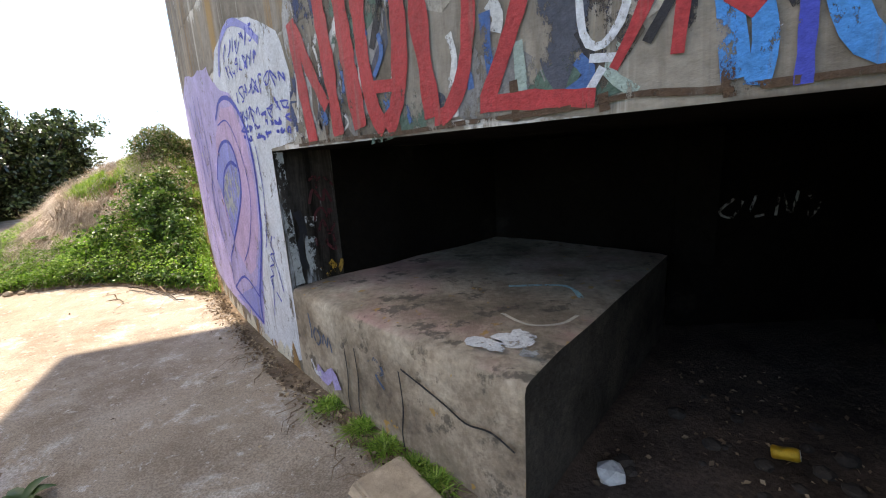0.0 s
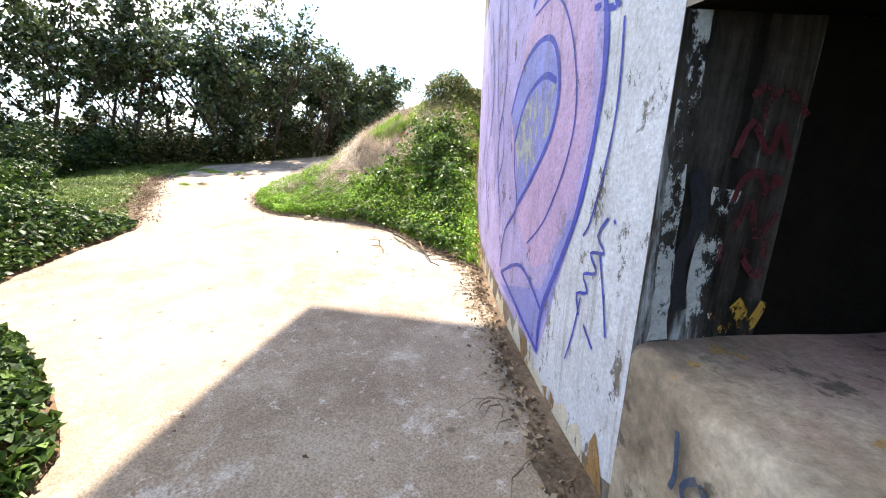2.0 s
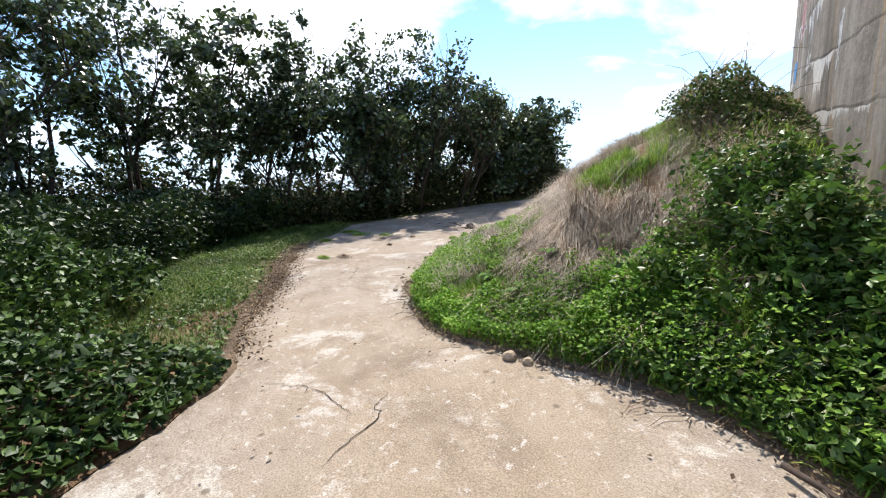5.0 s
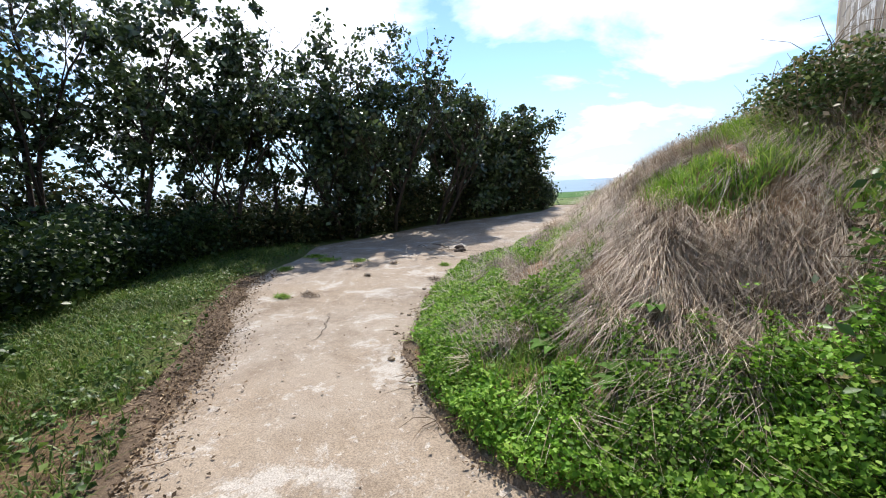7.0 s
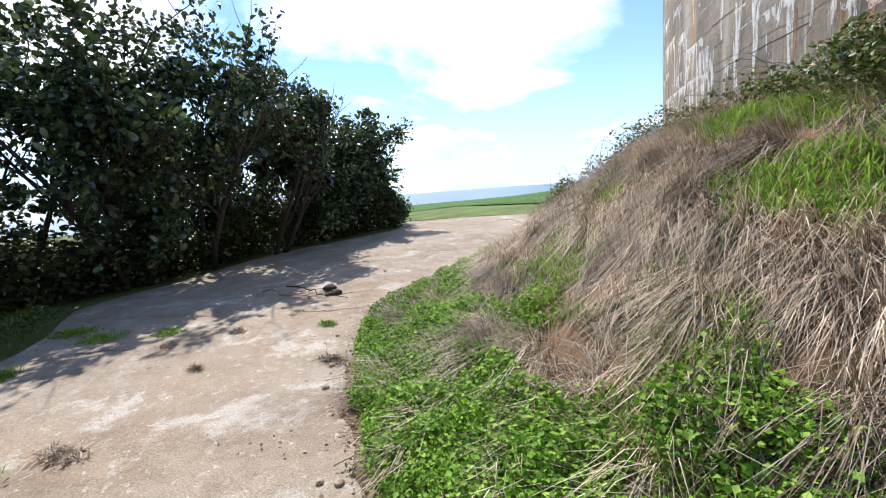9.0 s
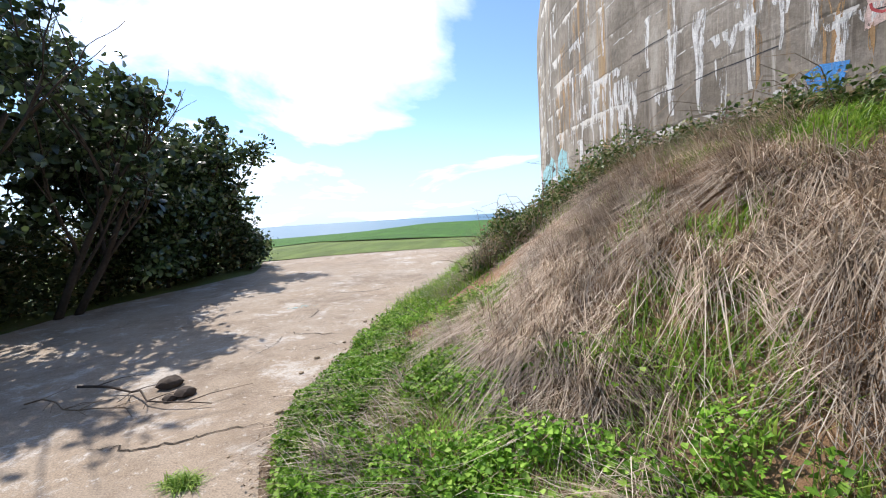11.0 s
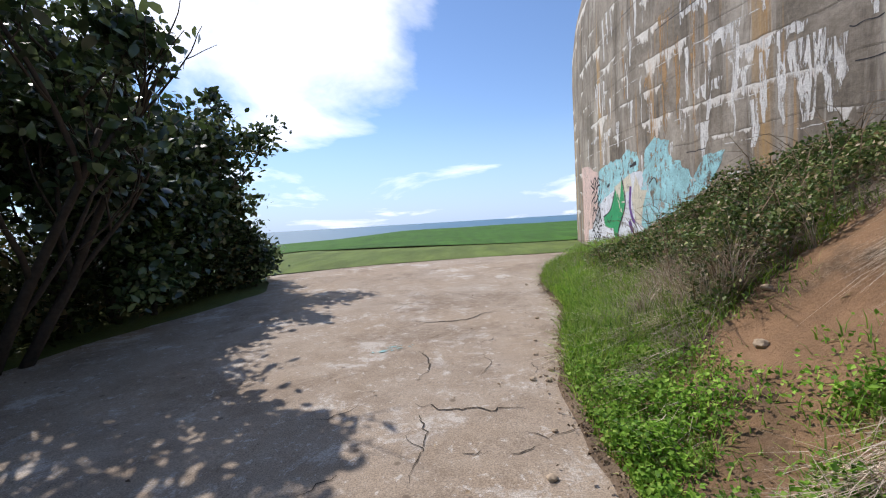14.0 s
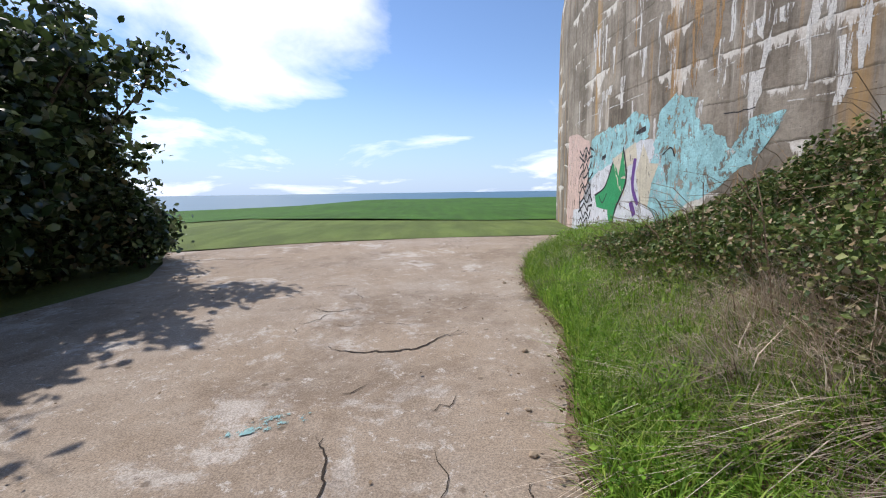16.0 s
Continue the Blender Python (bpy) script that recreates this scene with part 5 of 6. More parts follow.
def on_jamb(s, z):
    """s is the depth behind the wall's face, on the near jamb."""
    a = on_wall(0.0 + 0.05 * s / 2.2, z, -s)
    return a + Vector((0.012, -0.012, 0)) * 1.6


for k in range(5):
    scribble("jamb_scrawl", 0.22, 0.38, 0.92 + 0.12 * k, 1.06 + 0.12 * k, 0.02, P_DARKRED, "dark red scrawl on the jamb", 40 + k, 6, on_jamb)
wall_stroke("jamb_scrawl", [(0.24, 0.82), (0.28, 0.74), (0.32, 0.84), (0.36, 0.74), (0.41, 0.84)], 0.035, P_OCHRE, 5, "ochre scrawl on the jamb", put=on_jamb)
wall_stroke("whitewash", [(0.03, 1.66), (0.035, 1.2), (0.05, 0.9), (0.06, 0.72)], 0.06, P_GREY, 4, "whitewashed edge of the jamb", put=on_jamb)
wall_stroke("whitewash", [(0.2, 1.2), (0.17, 0.95), (0.2, 0.72)], 0.08, P_GREY, 4, "pale streak on the jamb", put=on_jamb)
wall_stroke("jamb_scrawl", [(0.1, 1.25), (0.13, 1.1), (0.09, 0.98), (0.12, 0.82)], 0.05, P_BLACK, 5, "black scrawl on the jamb", put=on_jamb)


def on_ledge_front(s, z):
    return on_wall(s, z, 0.02)


for pts, w in [([(0.27, 0.58), (0.29, 0.46), (0.28, 0.4)], 0.018), ([(0.36, 0.5), (0.32, 0.44), (0.37, 0.38), (0.42, 0.44), (0.37, 0.5)], 0.018), ([(0.44, 0.4), (0.47, 0.48), (0.5, 0.4), (0.53, 0.48), (0.56, 0.38)], 0.016), ([(0.98, 0.46), (1.05, 0.5), (1.12, 0.44), (1.05, 0.4), (1.12, 0.34)], 0.02)]:
    wall_stroke("ledge_scrawl", pts, w, mat_paint("faded_navy_spray", (0.05, 0.09, 0.16), 0.4), 5, "faded navy scrawl on the ledge", put=on_ledge_front)
wall_stroke("ledge_scrawl", [(0.3, 0.18), (0.42, 0.14), (0.52, 0.22), (0.58, 0.12)], 0.09, P_LILAC, 5, "lilac smear on the ledge", put=on_ledge_front)
wall_stroke("ledge_scrawl", [(0.22, 0.22), (0.28, 0.14), (0.36, 0.16)], 0.03, P_WHITE, 6, "white smear on the ledge", put=on_ledge_front)
for s in (0.72, 0.84, 1.26):
    wall_stroke("crack", [(s, 0.5), (s + 0.015, 0.3), (s - 0.01, 0.12), (s + 0.01, 0.0)], 0.012, P_BLACK, 5, "upright crack in the ledge", put=on_ledge_front)
wall_stroke("crack", [(1.28, 0.52), (1.45, 0.48), (1.6, 0.44), (1.72, 0.4), (1.86, 0.42), (1.98, 0.38)], 0.012, P_BLACK, 5, "slanting crack in the ledge", put=on_ledge_front)


def on_ledge_top(s, d):
    return on_wall(s, Z_SILL + 0.022, -d)


def ledge_blob(s, d, rs_, rd, seed, material, label):
    """A spilt, ragged round of paint on the ledge's top."""
    bm = bmesh.new()
    ring = []
    for k in range(40):
        a = 2 * math.pi * k / 40
        r = 1 + 0.5 * noise.noise((math.cos(a) * 1.3, math.sin(a) * 1.3, seed)) + 0.22 * noise.noise((math.cos(a) * 5, math.sin(a) * 5, seed))
        ring.append(bm.verts.new(on_ledge_top(s + rs_ * r * math.cos(a), d + rd * r * math.sin(a))))
    bm.faces.new(ring)
    bmesh.ops.triangulate(bm, faces=bm.faces[:])
    part("paint_splash", bm, material, BUNKER, label)


P_SPILL = mat_paint("spilt_white_paint", (0.8, 0.8, 0.78), 0.4, 0.05)
ledge_blob(1.8, 0.28, 0.1, 0.1, 1.0, P_SPILL, "white paint spill on the ledge")
ledge_blob(1.7, 0.15, 0.1, 0.06, 4.0, P_SPILL, "white paint spill on the ledge")
ledge_blob(1.92, 0.2, 0.05, 0.05, 7.0, P_GREY, "thin grey paint trace on the ledge")
wall_stroke("paint_splash", [(1.3, 0.9), (1.6, 1.1), (1.8, 0.95)], 0.035, P_TEAL, 5, "pale blue paint trace on the ledge", put=on_ledge_top)
wall_stroke("paint_splash", [(1.55, 0.5), (1.75, 0.45), (1.88, 0.55), (1.9, 0.7)], 0.02, P_CREAM, 5, "cream paint line on the ledge", put=on_ledge_top)


def on_far(s, z):
    """On the embrasure's far inner wall."""
    t = (s - 1.85) / 1.65
    a, b = on_wall(1.85, z, -2.45), on_wall(3.5, z, -3.6)
    return a.lerp(b, t) + Vector((-0.03, -0.03, 0))


for pts in ([(2.0, 0.95), (2.05, 1.1), (2.12, 0.97)], [(2.3, 1.1), (2.2, 1.0), (2.3, 0.95), (2.36, 1.08)], [(2.45, 1.12), (2.42, 0.96), (2.52, 0.96)], [(2.6, 0.95), (2.62, 1.14), (2.7, 0.96), (2.74, 1.14)], [(2.82, 1.1), (2.84, 0.92), (2.92, 1.06)]):
    wall_stroke("pale_scrawl", pts, 0.02, P_GREY, 5, "pale unreadable scrawl in the dark", put=on_far)

# turquoise and white piece on the seaward wall
wall_patch("salmon_field", [(-21.2, 0.2), (-18.9, 0.35), (-18.9, 1.6), (-19.2, 2.55), (-20.2, 2.85), (-21.2, 2.9)], P_SALMON, 0, "pale salmon painted field")
wall_patch("white_field", [(-20.6, 0.15), (-17.2, 0.1), (-16.2, 0.7), (-16.1, 1.7), (-16.5, 2.3), (-17.6, 2.3), (-18.7, 2.1), (-18.9, 1.0), (-20.4, 0.9)], P_WHITE, 1, "white painted field")
for pts in ([(-19.3, 1.6), (-18.3, 1.9), (-17.2, 2.2), (-16.6, 2.35), (-16.6, 2.6), (-17.0, 2.85), (-17.5, 2.75), (-18.4, 2.65), (-19.0, 2.6)],
            [(-16.7, 1.3), (-16.2, 0.8), (-15.6, 1.2), (-15.0, 1.45), (-14.7, 1.7), (-14.9, 2.1), (-15.4, 2.4), (-15.5, 2.75), (-15.9, 2.95), (-16.3, 2.75), (-16.4, 2.3)],
            [(-14.9, 1.6), (-14.5, 1.75), (-14.45, 2.15), (-14.1, 2.28), (-14.1, 2.38), (-14.6, 2.32), (-14.8, 2.0)]):
    wall_patch("turquoise_cloud", pts, P_TEAL, 2, "pale turquoise painted cloud", 0.1)
wall_patch("green_letter", [(-18.75, 1.3), (-18.2, 1.5), (-17.85, 2.0), (-17.6, 1.7), (-17.45, 2.25), (-17.3, 1.6), (-17.7, 1.0), (-17.85, 0.5), (-18.05, 1.0), (-18.6, 1.05)], P_GREEN, 3, "leaf-green painted letter")
wall_patch("cream_letter", [(-17.9, 2.05), (-17.0, 2.3), (-16.95, 1.95), (-17.3, 1.85), (-17.35, 1.3), (-17.6, 1.5)], P_CREAM, 3, "cream painted letter")
wall_patch("cream_cross", [(-16.95, 1.75), (-16.75, 2.25), (-16.55, 1.9), (-16.3, 1.85), (-16.45, 1.55), (-16.55, 1.1), (-16.8, 1.2)], P_CREAM, 4, "cream painted letter")
for pts, w in [([(-17.0, 2.0), (-17.05, 1.5), (-16.85, 1.15)], 0.1), ([(-17.1, 1.2), (-16.95, 0.95)], 0.12)]:
    wall_stroke("plum_shadow", pts, w, P_PLUM, 6, "plum shadow of a painted letter")
for k in range(11):
    scribble("black_scrawl", -19.85, -18.95, 0.35 + 0.19 * k, 0.6 + 0.19 * k, 0.05, P_BLACK, "black unreadable scrawl", 80 + k, 7, None, 6)
for pts, w in [([(-18.75, 1.3), (-18.2, 1.5), (-17.85, 2.0)], 0.04), ([(-17.45, 2.25), (-17.3, 1.6), (-17.7, 1.0), (-17.85, 0.5)], 0.05), ([(-18.5, 1.3), (-18.3, 1.15), (-18.1, 1.35)], 0.03), ([(-18.4, 2.1), (-18.2, 2.15)], 0.08), ([(-17.0, 2.45), (-16.7, 2.5)], 0.08), ([(-16.2, 2.0), (-16.0, 2.1), (-15.9, 1.95)], 0.03), ([(-17.2, 0.6), (-17.15, 0.85), (-17.0, 0.8)], 0.04)]:
    wall_stroke("black_outline", pts, w, P_BLACK, 7, "black sprayed outline")
wall_patch("blue_mark", [(-9.8, 2.42), (-9.45, 2.48), (-9.4, 2.7), (-9.62, 2.78), (-9.82, 2.68)], P_SKY, 2, "bright blue painted mark", 0.08)
wall_patch("pink_mark", [(-9.32, 2.9), (-8.95, 2.95), (-8.95, 3.9), (-9.3, 3.95)], P_SALMON, 1, "faded pink painted mark", 0.05)
for k in range(5):
    scribble("red_scrawl", -9.3, -8.97, 3.0 + 0.17 * k, 3.2 + 0.17 * k, 0.025, P_RED, "red scrawl on faded pink", 70 + k, 7)


# lime runs, rust runs and crusted pour lines on the seaward wall
def run(name, s, z, length, width, material, label, layer):
    """A stain that starts at a crack and runs down, splitting and thinning."""
    n = 9
    left, right, off = [], [], r4.uniform(0, 50)
    for i in range(n):
        t = i / (n - 1)
        w = width * (1 - 0.75 * t) * (0.7 + 0.5 * abs(noise.noise((off, t * 5, 0)))) + 0.012
        c = s + 0.05 * noise.noise((off + 9, t * 3, 0))
        left.append((c - w, z - length * t)); right.append((c + w, z - length * t))
    wall_patch(name, left + right[::-1], material, layer, label, 0.02)


for k in range(54):
    s = r4.uniform(-20.5, -6.5)
    z = r4.choice([3.15, 3.55, 4.2, 4.9, 5.6, 6.3, 2.7]) + r4.uniform(-0.1, 0.1)
    run("lime_run", s, z, r4.uniform(0.35, 1.3), r4.uniform(0.02, 0.1), P_LIME, "white lime run", 0)
for s, z, ln, w in ((-12.85, 3.6, 1.1, 0.28), (-12.55, 3.45, 0.9, 0.2), (-11.6, 3.9, 1.2, 0.16), (-11.1, 3.9, 1.3, 0.12), (-10.4, 4.1, 1.4, 0.1), (-13.6, 3.0, 0.7, 0.12), (-16.9, 3.9, 0.5, 0.14), (-17.6, 3.6, 0.6, 0.12), (-14.6, 2.9, 0.6, 0.2), (-18.6, 3.3, 0.6, 0.16)):
    run("lime_run", s, z, ln, w, P_LIME, "broad white lime run", 1)
for s, z, ln, w in ((-14.8, 7.0, 4.0, 0.12), (-15.6, 5.2, 2.6, 0.2), (-15.2, 4.6, 1.6, 0.1), (-9.25, 4.0, 1.4, 0.07), (-9.6, 3.7, 1.0, 0.22), (-16.2, 4.2, 1.2, 0.08), (-10.3, 3.9, 1.2, 0.05), (-17.2, 6.0, 2.0, 0.08)):
    run("rust_run", s, z, ln, w, P_RUST, "orange rust run", 0)
for z0, lo, hi in ((3.12, -20.5, -9.0), (3.5, -14.0, -7.0), (4.3, -20.0, -10.0), (5.0, -19.0, -9.0), (5.9, -20.0, -12.0), (2.45, -15.0, -8.0), (3.85, -12.5, -8.0)):
    s = lo
    while s < hi:
        ln = r4.uniform(0.3, 1.6)
        pts = [(s + ln * i / 6, z0 - 0.02 * (s - lo) * 0.3 + 0.03 * noise.noise((s + i, z0, 0))) for i in range(7)]
        wall_stroke("pour_line", pts, 0.014, r4.choice([P_LIME, P_LIME, P_BLACK]), 2, "crusted pour line")
        s += ln + r4.uniform(0.1, 0.8)

for k in range(26):
    s, z, w, h = r4.uniform(-19.5, -7.5), r4.choice([3.1, 3.5, 4.25, 4.95, 2.6, 3.8]), r4.uniform(0.12, 0.4), r4.uniform(0.1, 0.38)
    wall_patch("lime_patch", [(s - w, z), (s + w, z + 0.03), (s + w * 0.8, z - h * 0.5), (s + w * 0.2, z - h * 0.4), (s, z - h), (s - w * 0.3, z - h * 0.45), (s - w * 0.8, z - h * 0.6)], P_LIME, 1, "white lime crust below a pour line", 0.07)
# rusty, broken lower edge of the lintel
P_EDGE = mat_paint("rust_brown_edge", (0.1, 0.055, 0.03), 0.45)
wall_stroke("lintel_edge", [(0.45, 1.685), (0.9, 1.69), (1.4, 1.685), (1.8, 1.695), (2.2, 1.7), (2.4, 1.715), (2.6, 1.7), (3.0, 1.705), (3.4, 1.7)], 0.018, P_EDGE, 7, "rust-stained broken lower edge of the lintel")
for k in range(9):
    s = 0.5 + 0.3 * k
    wall_stroke("drip", [(s, 1.73 + 0.04 * (k % 3)), (s + 0.01, 1.68)], 0.03, P_EDGE, 6, "brown drip stain")
# dirt creeping up the wall's foot
for k in range(22):
    s = -3.4 + 0.155 * k
    wall_patch("foot_stain", [(s - 0.12, 0.0), (s + 0.12, 0.0), (s + 0.07, 0.1), (s, 0.12 + 0.12 * r4.random()), (s - 0.08, 0.08)], P_CREAM if k % 3 else P_RUST, 3, "damp earth stain at the wall's foot", 0.05, far=-0.01)


# ---- small things on the path ----
def ground_z(x, y):
    return float(land(x, y)) + 0.012 * float(soft(x, y, 1.1))


def on_path(x, y, up=0.004):
    return Vector((x, y, ground_z(x, y) + up))


def edge_litter(name, line, side, width, label, start=0.0):
    """A ragged strip of dead leaves and soil along a path edge."""
    bm = bmesh.new()
    rows = []
    for i in range(1, len(line) - 1):
        d = Vector((line[i + 1][0] - line[i - 1][0], line[i + 1][1] - line[i - 1][1], 0)).normalized()
        nrm = Vector((-d.y, d.x, 0)) * side
        x, y = line[i]
        w = width * (0.55 + 0.6 * noise.noise((x * 1.3, y * 1.3, 4)) + 0.35 * noise.noise((x * 6, y * 6, 2)))
        w = max(0.012, w * min(1.0, i / 6, (len(line) - 1 - i) / 6))
        ring = []
        for k, up in ((-0.25, 0.02), (0.0, 0.026), (w * 0.6, 0.018), (w, 0.001)):
            q = Vector((x, y, 0)) + nrm * k
            ring.append(bm.verts.new((q.x, q.y, ground_z(q.x, q.y) + up + 0.008 * noise.noise((q.x * 8, q.y * 8, 0)))))
        rows.append(ring)
    for a, b in zip(rows, rows[1:]):
        for k in range(3):
            bm.faces.new((a[k], a[k + 1], b[k + 1], b[k]))
    bmesh.ops.recalc_face_normals(bm, faces=bm.faces[:])
    return stuff(name, bm_mesh(name, bm, M_LITTER, True), label, "litter")


edge_litter("mound_edge_litter", RIGHT[FOOT:], 1, 0.1, "strip of dead leaves along the mound's foot")
i1 = min(range(len(LEFT)), key=lambda k: math.hypot(LEFT[k][0] + 14.2, LEFT[k][1] - 6.2))
edge_litter("verge_edge_litter", LEFT[i1:i0 + 10], 1, 0.16, "brown strip of dead leaves along the verge")
WALL_FOOT = [tuple(on_wall(s, 0, 0.02)[:2]) for s in np.arange(-3.4, 1.9, 0.12)]
edge_litter("wall_foot_litter", WALL_FOOT, -1, 0.2, "dirt and twigs gathered at the bunker's foot")


def twig_stuff(name, line, count, off, spread, length, label, lift=0.03):
    bm = bmesh.new()
    rr = random.Random(len(name))
    for _ in range(count):
        x, y = rr.choice(line)
        x, y = x + off[0] + rr.uniform(-spread, spread), y + off[1] + rr.uniform(-spread, spread)
        a, ln = rr.uniform(0, 6.28), rr.uniform(0.3, 1.0) * length
        p0 = on_path(x, y, lift * rr.uniform(0.3, 1))
        p1 = p0 + Vector((math.cos(a) * ln * 0.5, math.sin(a) * ln * 0.5, rr.uniform(-0.004, 0.02)))
        p2 = p0 + Vector((math.cos(a + 0.3) * ln, math.sin(a + 0.3) * ln, rr.uniform(-0.006, 0.008)))
        tube(bm, [p0, p1, p2], rr.uniform(0.002, 0.006), 0.0015, 3)
    return stuff(name, bm_mesh(name, bm, M_TWIG), label, "twigs")


twig_stuff("wall_foot_twigs", WALL_FOOT, 110, (-0.12, -0.12), 0.16, 0.22, "dry twigs at the bunker's foot")
twig_stuff("verge_twigs", LEFT[i1:i0 + 4], 260, (0.0, -0.2), 0.35, 0.28, "dry twigs and stalks on the verge", 0.05)
twig_stuff("mound_twigs", RIGHT[FOOT:FOOT + 40], 150, (0.0, 0.05), 0.2, 0.3, "dry twigs along the mound's foot", 0.05)
p = scatter(PATH_OUT, 700, lambda x, y: 0.15 + 0.85 * smooth(1.2, 0.1, np.minimum(dist_to(R_ARR, x, y), dist_to(L_ARR, x, y))))
stuff("fallen_leaves", leaves("fallen_leaves", np.column_stack([p, land(p[:, 0], p[:, 1]) + 0.02]), 0.02, M_DEADLEAF, 0.25, 1.4), "scattered dead leaves and crumbs on the path", "leaves")


def stone(name, x, y, r, seed, material, label, flat=0.6, base=None):
    """A rough stone: a ball of few faces, knocked out of round."""
    bm = bmesh.new()
    bmesh.ops.create_icosphere(bm, subdivisions=2, radius=r)
    for v in bm.verts:
        v.co *= 1 + 0.3 * noise.noise(v.co * (1.6 / r) + Vector((seed, 0, 0)))
        v.co.z *= flat
    ob = new(name, bm_mesh(name, bm, material, False))
    z = ground_z(x, y) if base is None else base
    ob.location = (x, y, z + r * flat * 0.55)
    ob.rotation_euler = (0, 0, seed)
    return tagged(ob, label, "stone")


rs = random.Random(11)
for k in range(46):
    i = rs.randrange(FOOT, len(RIGHT) - 1)
    x, y = RIGHT[i]
    tagged(stone("stone", x - rs.uniform(0.0, 0.35), y - rs.uniform(-0.05, 0.2), rs.uniform(0.012, 0.035), k, M_STONE, "small pale stone at the path's edge"), group="stones along the path's edge")
for x, y, r in ((-6.7, 5.6, 0.06), (-6.55, 5.65, 0.045), (-10.6, 11.4, 0.05), (-10.2, 11.9, 0.04)):
    stone("stone", x, y, r, x, M_STONE, "pale sandy stone by the mound", 0.7, float(mound_height(x, y)) if x < -10 else None)


def crack(pts, width, label="dark crack in the concrete path"):
    """A raised, broken crack: a thin dark ribbon of uneven width."""
    rr = random.Random(int(abs(pts[0][0] * 97 + pts[0][1] * 31)))
    line, jx, jy = [], 0.0, 0.0
    for x, y in fine_line(pts, 0.03, 0.06, 2.0):
        if rr.random() < 0.45:
            jx, jy = rr.uniform(-0.025, 0.025), rr.uniform(-0.035, 0.035)
        line.append((x + jx, y + jy))
    bm = bmesh.new()
    rows = []
    for i, (x, y) in enumerate(line):
        a, b = Vector(line[max(0, i - 1)]), Vector(line[min(len(line) - 1, i + 1)])
        d = (b - a).normalized()
        t = i / (len(line) - 1)
        w = 0.62 * width * (0.1 + math.sin(math.pi * t)) * (0.6 + 0.7 * abs(noise.noise((x * 9, y * 9, 0))))
        rows.append((bm.verts.new(on_path(x - d.y * w + 0.018 * noise.noise((x * 17, y * 17, 3)), y + d.x * w + 0.03 * noise.noise((x * 14, y * 14, 8)), 0.006)), bm.verts.new(on_path(x + d.y * w + 0.018 * noise.noise((x * 17, y * 17, 3)), y - d.x * w + 0.03 * noise.noise((x * 14, y * 14, 8)), 0.006))))
    for (a, b), (c, d) in zip(rows, rows[1:]):
        bm.faces.new((a, b, d, c))
    ob = part("crack", bm, M_CRACK, path_ob, label)
    return ob


for pts, w in [([(-13.3, 14.2), (-12.9, 14.1), (-12.5, 14.15), (-12.25, 14.4), (-12.05, 14.42)], 0.022), ([(-13.0, 11.75), (-12.7, 11.65), (-12.4, 11.6), (-12.2, 11.55)], 0.014), ([(-13.1, 12.9), (-12.95, 12.6), (-13.0, 12.2)], 0.012),
               ([(-13.2, 9.05), (-12.6, 9.15), (-12.2, 9.35), (-11.95, 9.4)], 0.016), ([(-10.9, 5.95), (-10.4, 5.75), (-10.0, 5.35)], 0.01), ([(-16.8, 18.2), (-15.9, 18.3), (-15.0, 18.3)], 0.015), ([(-12.0, 16.9), (-11.6, 17.0), (-11.3, 17.1)], 0.012),
               ([(-13.9, 16.2), (-13.4, 16.3)], 0.012), ([(-6.9, 4.6), (-6.6, 4.4), (-6.4, 4.0)], 0.008), ([(-12.0, 12.2), (-11.98, 12.5)], 0.01), ([(-14.6, 6.9), (-14.0, 7.3), (-13.5, 7.4)], 0.014), ([(-7.6, 3.9), (-7.2, 4.2), (-6.7, 4.3)], 0.007)]:
    crack(pts, w)
rc = random.Random(77)
for k in range(22):
    x, y, a, ln = rc.uniform(-13.9, -12.1), rc.uniform(10.6, 15.6), rc.uniform(-0.5, 0.6) + (1.4 if k % 4 == 0 else 0.0), rc.uniform(0.15, 0.6)
    crack([(x, y), (x + 0.5 * ln * math.cos(a), y + 0.5 * ln * math.sin(a)), (x + ln * math.cos(a + 0.3), y + ln * math.sin(a + 0.3))], rc.uniform(0.005, 0.011), "fine crack in the concrete path")
# turquoise paint spill on the path
bm = bmesh.new()
ring = []
for k in range(28):
    a = 2 * math.pi * k / 28
    r = 1 + 0.5 * noise.noise((math.cos(a) * 2, math.sin(a) * 2, 5.0))
    ring.append(bm.verts.new(on_path(-13.33 + 0.27 * r * math.cos(a) + 0.06 * math.sin(a), 13.06 + 0.1 * r * math.sin(a) + 0.08 * math.cos(a), 0.007)))
bm.faces.new(ring)
bmesh.ops.triangulate(bm, faces=bm.faces[:])
part("paint_spill", bm, mat_paint("worn_turquoise_spill", (0.3, 0.56, 0.55), 0.72), path_ob, "worn pale turquoise paint spill")


